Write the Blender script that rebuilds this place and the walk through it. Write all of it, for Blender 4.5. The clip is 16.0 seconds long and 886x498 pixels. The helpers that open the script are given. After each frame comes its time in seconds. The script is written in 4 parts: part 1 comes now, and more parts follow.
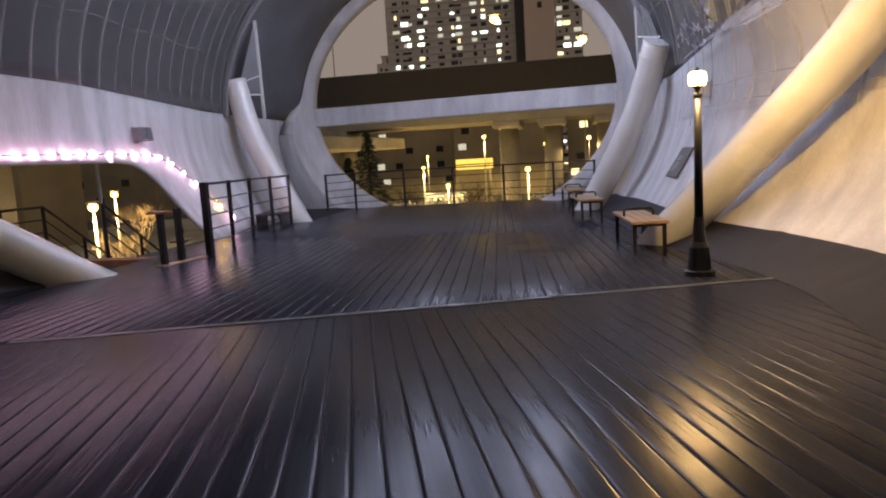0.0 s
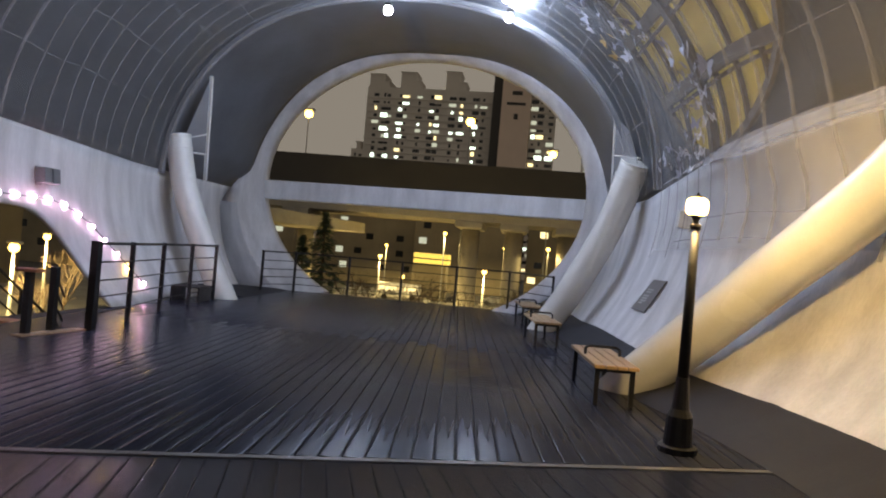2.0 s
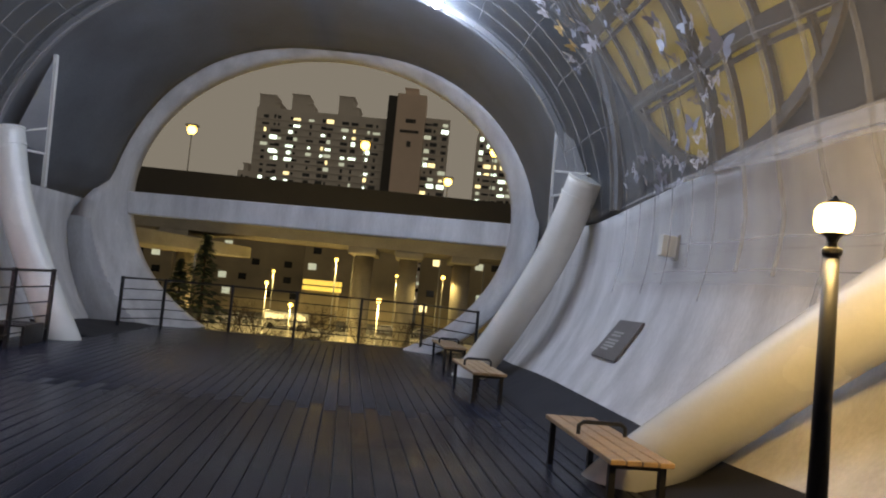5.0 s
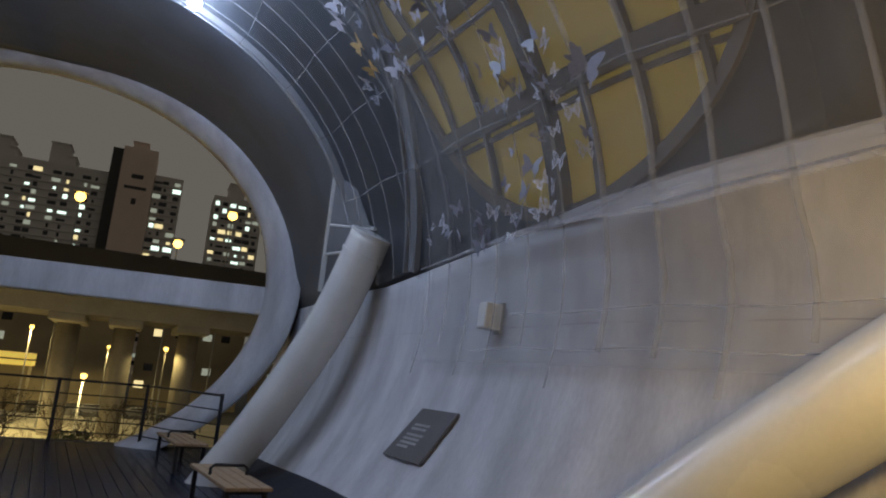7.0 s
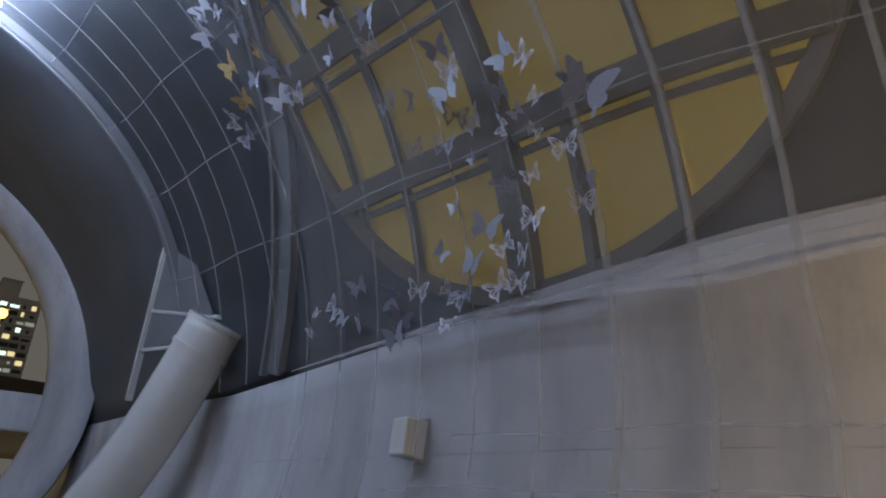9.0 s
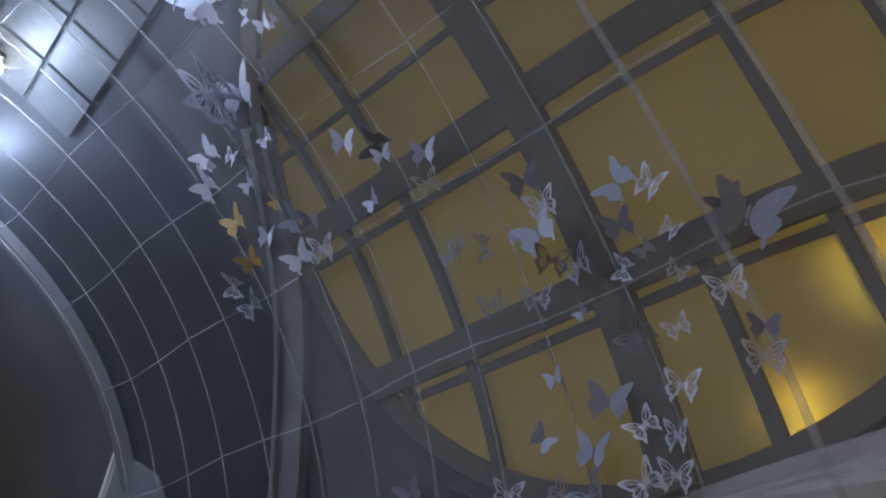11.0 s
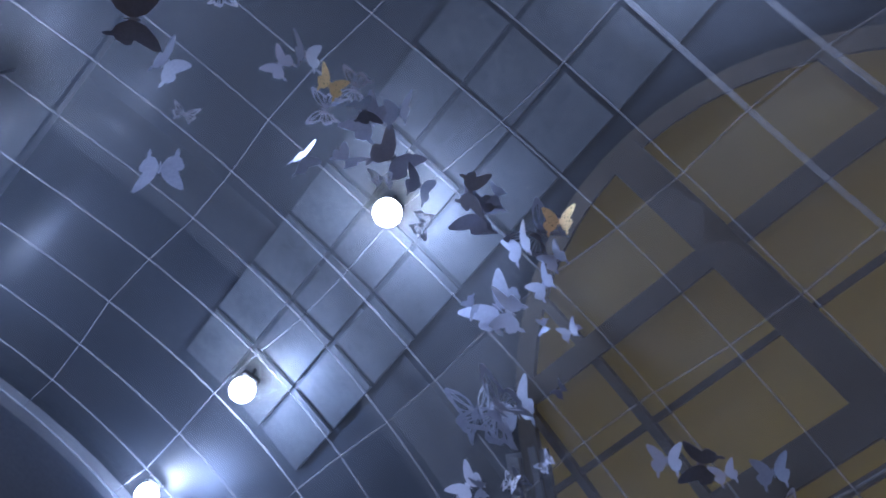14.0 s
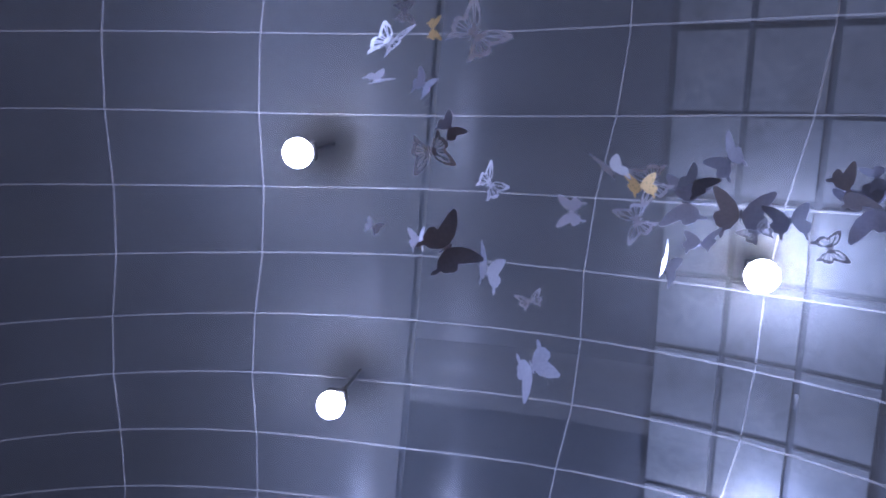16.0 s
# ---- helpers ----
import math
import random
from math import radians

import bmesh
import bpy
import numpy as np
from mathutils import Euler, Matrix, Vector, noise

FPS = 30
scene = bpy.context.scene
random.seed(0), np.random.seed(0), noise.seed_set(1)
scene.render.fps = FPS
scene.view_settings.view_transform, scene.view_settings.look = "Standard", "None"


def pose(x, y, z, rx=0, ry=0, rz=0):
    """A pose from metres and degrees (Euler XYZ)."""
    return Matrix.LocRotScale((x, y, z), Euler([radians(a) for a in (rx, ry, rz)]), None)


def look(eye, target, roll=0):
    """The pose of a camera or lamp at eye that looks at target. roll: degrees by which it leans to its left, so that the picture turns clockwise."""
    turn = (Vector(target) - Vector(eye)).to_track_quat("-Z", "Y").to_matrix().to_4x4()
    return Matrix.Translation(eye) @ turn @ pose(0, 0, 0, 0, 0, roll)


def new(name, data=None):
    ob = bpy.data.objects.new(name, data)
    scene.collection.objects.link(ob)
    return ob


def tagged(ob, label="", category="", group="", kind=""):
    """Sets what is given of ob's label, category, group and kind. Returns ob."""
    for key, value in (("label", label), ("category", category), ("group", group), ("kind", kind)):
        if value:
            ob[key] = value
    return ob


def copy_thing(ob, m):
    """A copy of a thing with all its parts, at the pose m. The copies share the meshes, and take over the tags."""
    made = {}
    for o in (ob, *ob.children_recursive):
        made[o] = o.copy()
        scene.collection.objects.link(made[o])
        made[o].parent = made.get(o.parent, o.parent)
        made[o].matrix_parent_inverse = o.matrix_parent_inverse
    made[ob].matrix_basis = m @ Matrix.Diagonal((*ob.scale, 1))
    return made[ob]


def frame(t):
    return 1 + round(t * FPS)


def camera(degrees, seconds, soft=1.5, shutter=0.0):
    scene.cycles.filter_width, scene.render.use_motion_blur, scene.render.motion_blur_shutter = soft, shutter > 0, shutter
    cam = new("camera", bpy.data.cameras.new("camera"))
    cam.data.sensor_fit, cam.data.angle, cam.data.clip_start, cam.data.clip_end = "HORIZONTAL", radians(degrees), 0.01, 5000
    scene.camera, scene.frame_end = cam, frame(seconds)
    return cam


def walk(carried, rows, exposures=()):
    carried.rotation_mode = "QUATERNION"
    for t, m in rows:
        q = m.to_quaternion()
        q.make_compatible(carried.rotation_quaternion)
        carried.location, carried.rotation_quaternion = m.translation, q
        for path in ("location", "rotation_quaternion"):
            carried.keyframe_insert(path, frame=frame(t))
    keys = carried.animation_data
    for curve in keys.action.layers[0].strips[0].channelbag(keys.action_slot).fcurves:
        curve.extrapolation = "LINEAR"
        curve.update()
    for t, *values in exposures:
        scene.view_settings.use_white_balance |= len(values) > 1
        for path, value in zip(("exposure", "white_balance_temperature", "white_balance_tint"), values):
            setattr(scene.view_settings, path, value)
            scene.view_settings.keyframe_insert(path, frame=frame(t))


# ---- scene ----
cam = camera(65.0, 16.0, soft=2.0)
PATH = [
    (0, (2.783, 2.355, 1.376), (2.370, 4.296, 1.122), -3.4),
    (0.5, (2.724, 2.726, 1.420), (2.318, 4.677, 1.254), -1.7),
    (1, (2.697, 3.140, 1.459), (2.295, 5.097, 1.366), 0.3),
    (1.5, (2.701, 3.574, 1.473), (2.305, 5.534, 1.458), 3.4),
    (2, (2.695, 4.016, 1.481), (2.406, 5.995, 1.493), 4.9),
    (2.5, (2.659, 4.444, 1.499), (2.384, 6.423, 1.567), 4.3),
    (3, (2.596, 4.858, 1.515), (2.324, 6.838, 1.589), 4.8),
    (3.2, (2.563, 5.025, 1.519), (2.290, 7.005, 1.595), 4.7),
    (5.3, (1.880, 6.953, 1.508), (2.062, 8.940, 1.643), 6.1),
    (5.5, (1.840, 7.175, 1.515), (2.163, 9.143, 1.665), 7.0),
    (6, (1.769, 7.745, 1.535), (2.281, 9.668, 1.733), 6.6),
    (6.5, (1.754, 8.321, 1.553), (2.386, 10.193, 1.864), 5.8),
    (7, (1.761, 8.895, 1.573), (2.484, 10.718, 1.964), 5.2),
    (7.5, (1.778, 9.461, 1.603), (2.680, 11.188, 2.054), 4.0),
    (8, (1.831, 10.025, 1.653), (2.802, 11.697, 2.164), 4.9),
    (8.2, (1.858, 10.245, 1.675), (2.863, 11.880, 2.239), 4.8),
    (10.3, (1.926, 11.954, 1.922), (3.087, 13.210, 2.959), 0.8),
    (10.5, (1.920, 12.088, 1.969), (3.060, 13.308, 3.070), 0.3),
    (11, (1.877, 12.413, 2.069), (2.951, 13.563, 3.303), -0.7),
    (11.5, (1.796, 12.702, 2.134), (2.816, 13.738, 3.507), -3.3),
    (12, (1.674, 12.969, 2.185), (2.519, 13.984, 3.686), -1.0),
    (12.5, (1.587, 13.259, 2.196), (2.327, 14.183, 3.808), 2.6),
    (13, (1.583, 13.495, 2.164), (2.152, 14.234, 3.933), 8.5),
    (13.5, (1.485, 13.587, 2.155), (1.925, 14.224, 3.999), 12.1),
    (14, (1.256, 13.681, 2.185), (1.598, 14.367, 4.033), 12.9),
    (14.5, (1.043, 13.857, 2.216), (1.239, 14.539, 4.085), 18.5),
    (15, (0.919, 14.031, 2.232), (0.826, 14.637, 4.136), 36.9),
    (15.5, (0.826, 14.131, 2.264), (0.549, 14.646, 4.176), 45.4),
    (16, (0.729, 14.155, 2.308), (0.278, 14.646, 4.194), 44.0),
]
EXPOSURES = [(0, 1.84, 7300, 21), (1, 1.9, 7250, 14), (2, 1.75, 7150, 10), (3.2, 1.68, 7250, 8), (5.3, 1.45, 7450, 8), (6.5, 0.82, 6900, 8), (8, 0.68, 6300, 8), (10.3, 0.54, 6850, 7), (12, 0.50, 6050, 9), (14, 0.24, 5450, 17), (16, 0.62, 5750, 28)]
walk(cam, [(t, look(eye, target, roll)) for t, eye, target, roll in PATH], EXPOSURES)

# ---- world and light ----
world = bpy.data.worlds.new("night_sky")
scene.world = world
world.use_nodes = True
bg = world.node_tree.nodes["Background"]
bg.inputs["Color"].default_value = (0.098, 0.090, 0.080, 1)
bg.inputs["Strength"].default_value = 0.75
# The lamps at y 131 and 129 are added to brighten the low buildings.
LAMPS = [(-31.7, 98, 19.9), (-8.6, 97, 19.85), (2.7, 109, 18.0), (8.7, 102, 21.6),
         (-11.2, 100, 4.4), (-17.8, 90, 0.6), (-2.8, 70, 0.2), (3.1, 90, 3.2), (-22.0, 33.6, 0.2), (-30.0, 46.0, 0.5), (-26.5, 131, 2.2), (-4.5, 129, 3.4), (-13.5, 84, -1.5)]
for x, y, z in LAMPS[4:]:
    place_light = bpy.data.lights.new("car_park_light", "SPOT")
    place_light.spot_size, place_light.spot_blend = radians(165), 0.25
    place_light.energy, place_light.color, place_light.shadow_soft_size = 260 if 0 < x < 5 else 4500 if y < 50 else 3000, (1.0, 0.76, 0.30), 0.4
    new("car_park_light", place_light).location = (x, y - 0.8, z - 0.6)


def lamp_light(name, place, power, colour, size=0.08):
    data = bpy.data.lights.new(name, "POINT")
    data.energy, data.color, data.shadow_soft_size = power, colour, size
    ob = new(name, data)
    ob.location = place
    return ob


POST = (3.92, 10.06)
FLOODS = [(1.60, 15.27, 6.37), (1.60, 17.06, 6.37), (1.55, 18.62, 6.54),
          (-1.18, 14.64, 6.37), (-1.04, 16.36, 6.37), (-0.96, 18.17, 6.45), (-1.20, 12.90, 6.37), (1.60, 12.70, 6.37)]
lamp_light("street_lamp_light", (POST[0], POST[1], 2.05), 102, (1.0, 0.70, 0.30), 0.14)
for p in FLOODS:
    lamp_light("flood_light", (p[0], p[1], p[2] - (0.34 if p[1] > 18 else 0.13)), 46 if p[1] > 18 else 43, (0.46, 0.61, 1.0), 0.08)


for p, e in (((8.66, 13.54, 6.15), 2700), ((8.91, 14.7, 5.11), 1500)):
    lamp_light("outside_lamp_light", p, e, (1.0, 0.89, 0.44), 0.12)


# ---- materials ----
def material(name, colour, rough=0.6, metal=0.0, vary=0.15, scale=6.0, bump=0.0, bump_scale=60.0, emit=None, strength=0.0, stretch=(1, 1, 1), random=0.0, fine=0.08):
    m = bpy.data.materials.new(name)
    m.use_nodes = True
    nt = m.node_tree
    b = nt.nodes["Principled BSDF"]
    b.inputs["Roughness"].default_value, b.inputs["Metallic"].default_value = rough, metal
    co = nt.nodes.new("ShaderNodeTexCoord")
    mp = nt.nodes.new("ShaderNodeMapping")
    mp.inputs["Scale"].default_value = stretch
    nt.links.new(co.outputs["Object"], mp.inputs["Vector"])
    n1 = nt.nodes.new("ShaderNodeTexNoise")
    n1.inputs["Scale"].default_value, n1.inputs["Detail"].default_value = scale, 6
    n2 = nt.nodes.new("ShaderNodeTexNoise")
    n2.inputs["Scale"].default_value, n2.inputs["Detail"].default_value = bump_scale, 4
    nt.links.new(mp.outputs["Vector"], n1.inputs["Vector"])
    nt.links.new(mp.outputs["Vector"], n2.inputs["Vector"])
    ramp = nt.nodes.new("ShaderNodeMapRange")
    ramp.inputs["From Min"].default_value, ramp.inputs["From Max"].default_value = 0.3, 0.7
    ramp.inputs["To Min"].default_value, ramp.inputs["To Max"].default_value = 1 - vary, 1 + vary
    nt.links.new(n1.outputs["Fac"], ramp.inputs["Value"])
    r2 = nt.nodes.new("ShaderNodeMapRange")
    r2.inputs["From Min"].default_value, r2.inputs["From Max"].default_value = 0.3, 0.7
    r2.inputs["To Min"].default_value, r2.inputs["To Max"].default_value = 1 - fine, 1 + fine
    nt.links.new(n2.outputs["Fac"], r2.inputs["Value"])
    mul = nt.nodes.new("ShaderNodeMath")
    mul.operation = "MULTIPLY"
    nt.links.new(ramp.outputs["Result"], mul.inputs[0])
    nt.links.new(r2.outputs["Result"], mul.inputs[1])
    last = mul.outputs["Value"]
    if random:
        oi = nt.nodes.new("ShaderNodeObjectInfo")
        r3 = nt.nodes.new("ShaderNodeMapRange")
        r3.inputs["To Min"].default_value, r3.inputs["To Max"].default_value = 1 - random, 1 + random
        nt.links.new(oi.outputs["Random"], r3.inputs["Value"])
        mul2 = nt.nodes.new("ShaderNodeMath")
        mul2.operation = "MULTIPLY"
        nt.links.new(last, mul2.inputs[0])
        nt.links.new(r3.outputs["Result"], mul2.inputs[1])
        last = mul2.outputs["Value"]
    sc = nt.nodes.new("ShaderNodeVectorMath")
    sc.operation = "SCALE"
    sc.inputs[0].default_value = colour
    nt.links.new(last, sc.inputs["Scale"])
    nt.links.new(sc.outputs["Vector"], b.inputs["Base Color"])
    rr = nt.nodes.new("ShaderNodeMapRange")
    rr.inputs["To Min"].default_value, rr.inputs["To Max"].default_value = max(0.02, rough - 0.12), min(1, rough + 0.12)
    nt.links.new(n1.outputs["Fac"], rr.inputs["Value"])
    nt.links.new(rr.outputs["Result"], b.inputs["Roughness"])
    if bump:
        bp = nt.nodes.new("ShaderNodeBump")
        bp.inputs["Strength"].default_value, bp.inputs["Distance"].default_value = bump, 0.01
        nt.links.new(n2.outputs["Fac"], bp.inputs["Height"])
        nt.links.new(bp.outputs["Normal"], b.inputs["Normal"])
    if emit:
        b.inputs["Emission Color"].default_value = (*emit, 1)
        b.inputs["Emission Strength"].default_value = strength
    return m


def see_through(name, colour, clear, rough=0.7):
    """A woven or translucent sheet: part open, part scattering."""
    m = bpy.data.materials.new(name)
    m.use_nodes = True
    nt = m.node_tree
    b = nt.nodes["Principled BSDF"]
    b.inputs["Base Color"].default_value = (*colour, 1)
    b.inputs["Roughness"].default_value = rough
    tr = nt.nodes.new("ShaderNodeBsdfTransparent")
    mix = nt.nodes.new("ShaderNodeMixShader")
    n = nt.nodes.new("ShaderNodeTexNoise")
    n.inputs["Scale"].default_value = 3.0
    co = nt.nodes.new("ShaderNodeTexCoord")
    nt.links.new(co.outputs["Object"], n.inputs["Vector"])
    mr = nt.nodes.new("ShaderNodeMapRange")
    mr.inputs["To Min"].default_value, mr.inputs["To Max"].default_value = 1 - clear - 0.04, 1 - clear + 0.04
    nt.links.new(n.outputs["Fac"], mr.inputs["Value"])
    nt.links.new(mr.outputs["Result"], mix.inputs["Fac"])
    nt.links.new(tr.outputs["BSDF"], mix.inputs[1])
    nt.links.new(b.outputs["BSDF"], mix.inputs[2])
    nt.links.new(mix.outputs["Shader"], nt.nodes["Material Output"].inputs["Surface"])
    return m


M_WALL = material("white_shell_paint", (0.57, 0.56, 0.56), 0.60, vary=0.20, scale=2.2, bump=0.35, bump_scale=30, stretch=(1, 1.2, 0.22), fine=0.06)
M_TUBE = material("white_tube_paint", (0.66, 0.65, 0.61), 0.24, vary=0.08, scale=1.2, bump=0.0, bump_scale=30, fine=0.02)
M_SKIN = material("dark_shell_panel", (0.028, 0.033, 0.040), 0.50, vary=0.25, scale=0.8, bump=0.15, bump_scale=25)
# Shell panel again, its colour lifted to make up for weak light there.
M_SKIN_LIFTED = material("shell_panel_lifted", (0.105, 0.112, 0.124), 0.55, vary=0.25, scale=0.8, bump=0.15, bump_scale=25)
M_RIB = material("pale_rib_paint", (0.17, 0.17, 0.175), 0.5, vary=0.12, scale=2.0, bump=0.1)
M_HEM = see_through("net_hem", (0.66, 0.65, 0.66), 0.68)
M_SEAM = see_through("pale_net_seam", (0.58, 0.57, 0.56), 0.76)
M_NET = see_through("woven_net", (0.43, 0.42, 0.40), 0.855)
# Darker, clearer copy of the net; keeps the stretch past y 16.5 in shade.
M_NET_DIM = see_through("woven_net_dimmed", (0.36, 0.36, 0.36), 0.93)
M_NET_HAZE = see_through("woven_net_haze", (0.54, 0.52, 0.49), 0.88)
M_PALE = material("pale_skylight_panel", (0.085, 0.092, 0.098), 0.5, vary=0.35, scale=2.5, bump=0.2, bump_scale=20)
M_DECK = material("dark_deck_board", (0.020, 0.0225, 0.036), 0.25, vary=0.30, scale=3.0, bump=0.08, bump_scale=14, stretch=(9, 0.4, 1), random=0.14)


def worn_deck(m, spots):
    """Trodden patches on the deck: paint rubbed thin, brown and polished."""
    nt = m.node_tree
    b = nt.nodes["Principled BSDF"]
    b.inputs["Specular IOR Level"].default_value = 0.085
    colour = b.inputs["Base Color"].links[0].from_socket
    geo = nt.nodes.new("ShaderNodeNewGeometry")
    noise = nt.nodes.new("ShaderNodeTexNoise")
    noise.inputs["Scale"].default_value, noise.inputs["Detail"].default_value = 1.6, 8
    nt.links.new(geo.outputs["Position"], noise.inputs["Vector"])
    total = None
    for x, y, turn, across, along, amount in spots:
        mp = nt.nodes.new("ShaderNodeMapping")
        mp.vector_type = "TEXTURE"
        mp.inputs["Location"].default_value = (x, y, 0)
        mp.inputs["Rotation"].default_value = (0, 0, radians(turn))
        mp.inputs["Scale"].default_value = (across, along, 1)
        nt.links.new(geo.outputs["Position"], mp.inputs["Vector"])
        g = nt.nodes.new("ShaderNodeTexGradient")
        g.gradient_type = "SPHERICAL"
        nt.links.new(mp.outputs["Vector"], g.inputs["Vector"])
        k = nt.nodes.new("ShaderNodeMath")
        k.operation = "MULTIPLY"
        k.inputs[1].default_value = amount
        nt.links.new(g.outputs["Fac"], k.inputs[0])
        if total is None:
            total = k.outputs["Value"]
        else:
            add = nt.nodes.new("ShaderNodeMath")
            add.operation = "ADD"
            nt.links.new(total, add.inputs[0])
            nt.links.new(k.outputs["Value"], add.inputs[1])
            total = add.outputs["Value"]
    wear = nt.nodes.new("ShaderNodeMath")
    wear.operation = "MULTIPLY"
    nt.links.new(total, wear.inputs[0])
    lift = nt.nodes.new("ShaderNodeMapRange")
    lift.inputs["From Min"].default_value, lift.inputs["From Max"].default_value = 0.36, 0.62
    nt.links.new(noise.outputs["Fac"], lift.inputs["Value"])
    nt.links.new(lift.outputs["Result"], wear.inputs[1])
    mix = nt.nodes.new("ShaderNodeMix")
    mix.data_type = "RGBA"
    mix.inputs[7].default_value = (0.037, 0.034, 0.035, 1)
    nt.links.new(wear.outputs["Value"], mix.inputs[0])
    nt.links.new(colour, mix.inputs[6])
    nt.links.new(mix.outputs[2], b.inputs["Base Color"])
    shine = nt.nodes.new("ShaderNodeMath")
    shine.operation = "MULTIPLY_ADD"
    shine.inputs[1].default_value = -0.12
    nt.links.new(wear.outputs["Value"], shine.inputs[0])
    shine.inputs[2].default_value = 0.27
    nt.links.new(shine.outputs["Value"], b.inputs["Roughness"])


worn_deck(M_DECK, ((1.7, 13.2, 24, 0.95, 2.6, 1.1), (-1.1, 14.2, 10, 0.6, 1.5, 0.9), (2.7, 11.0, 20, 0.5, 1.6, 0.8), (0.6, 18.0, 8, 1.6, 2.4, 0.5)))
M_STRIP = material("worn_joint_strip", (0.11, 0.105, 0.10), 0.42, metal=0.3, vary=0.5, scale=1.5, fine=0.25)
M_GAP = material("deck_underlay", (0.011, 0.012, 0.018), 0.7)
M_METAL = material("dark_metal_paint", (0.020, 0.020, 0.022), 0.4, metal=0.3, vary=0.15)
M_WOOD = material("bench_wood", (0.38, 0.25, 0.14), 0.5, vary=0.25, scale=4, bump=0.3, bump_scale=50, stretch=(1, 8, 1))
M_PLAQUE = material("plaque_steel", (0.19, 0.18, 0.18), 0.45, metal=0.4, vary=0.1)
M_LETTER = material("plaque_lettering", (0.40, 0.39, 0.38), 0.5)
M_BRONZE = material("window_frame_brown", (0.105, 0.082, 0.054), 0.5, vary=0.2, scale=3)
M_BUTTER = material("lilac_butterfly", (0.26, 0.265, 0.31), 0.4, vary=0.1, scale=12, random=0.25)
M_BUTTER_W = material("white_butterfly", (0.56, 0.56, 0.62), 0.35, vary=0.06, scale=12)
M_BUTTER_G = material("gold_butterfly", (0.72, 0.50, 0.22), 0.3, metal=0.5, vary=0.1, scale=12)
M_BULB = material("warm_bulb", (1, 0.8, 0.4), 0.4, emit=(1.0, 0.64, 0.19), strength=5.5)
M_FLOOD = material("flood_lens", (0.9, 0.95, 1), 0.3, emit=(0.85, 0.92, 1.0), strength=40)
M_PINK = material("pink_led", (1, 0.8, 0.95), 0.4, emit=(1.0, 0.58, 0.90), strength=15)
M_AMBERLED = material("amber_led", (1, 0.7, 0.3), 0.4, emit=(1.0, 0.60, 0.12), strength=40)
M_WOOD2 = material("red_brown_board", (0.34, 0.16, 0.08), 0.5, vary=0.2, scale=4, bump=0.2)
M_BLD3 = material("low_building_wall", (0.26, 0.22, 0.15), 0.85, vary=0.2, scale=0.2)
M_CONCRETE = material("viaduct_concrete", (0.30, 0.28, 0.25), 0.85, vary=0.15, scale=0.5, bump=0.2, bump_scale=6)
M_LIT_GROUND = material("lamplit_ground", (0.34, 0.32, 0.26), 0.85, vary=0.25, scale=0.25, bump=0.2, bump_scale=8)
M_BARRIER = material("noise_barrier", (0.035, 0.032, 0.030), 0.6, vary=0.2, scale=0.3)
M_ASPHALT = material("asphalt", (0.055, 0.055, 0.055), 0.85, vary=0.25, scale=0.3, bump=0.3, bump_scale=30)
M_BLD = material("apartment_wall", (0.60, 0.56, 0.52), 0.85, vary=0.08, scale=0.1)
M_BLD2 = material("apartment_gable", (0.70, 0.56, 0.47), 0.85, vary=0.06, scale=0.1)
M_DARKWIN = material("dark_window", (0.02, 0.022, 0.025), 0.15)
M_LITA = material("lit_window_cool", (0.8, 0.9, 0.8), 0.5, emit=(0.72, 0.95, 0.84), strength=1.0)
M_LITB = material("lit_window_warm", (0.9, 0.8, 0.5), 0.5, emit=(1.0, 0.82, 0.42), strength=0.55)
M_LITC = material("lit_window_dim", (0.7, 0.75, 0.7), 0.5, emit=(0.80, 0.88, 0.72), strength=0.16)
M_JOINT = material("joint_filler", (0.47, 0.46, 0.46), 0.7, vary=0.3, scale=3.0)
M_LEAF = material("conifer_needles", (0.035, 0.055, 0.025), 0.7, vary=0.3, scale=2)
M_BARK = material("bark", (0.07, 0.05, 0.035), 0.9, vary=0.3, scale=5, bump=0.5, bump_scale=20)
M_CAR = material("car_paint", (0.30, 0.30, 0.31), 0.25, vary=0.05, random=0.8)
M_CARGLASS = material("car_glass", (0.01, 0.012, 0.014), 0.08)
M_RUBBER = material("tyre_rubber", (0.015, 0.015, 0.015), 0.8)
M_YLAMP = material("road_lamp_lens", (1, 0.8, 0.4), 0.4, emit=(1.0, 0.60, 0.12), strength=3.2)
M_STEEL = material("galvanised_steel", (0.35, 0.35, 0.34), 0.45, metal=0.7, vary=0.1)


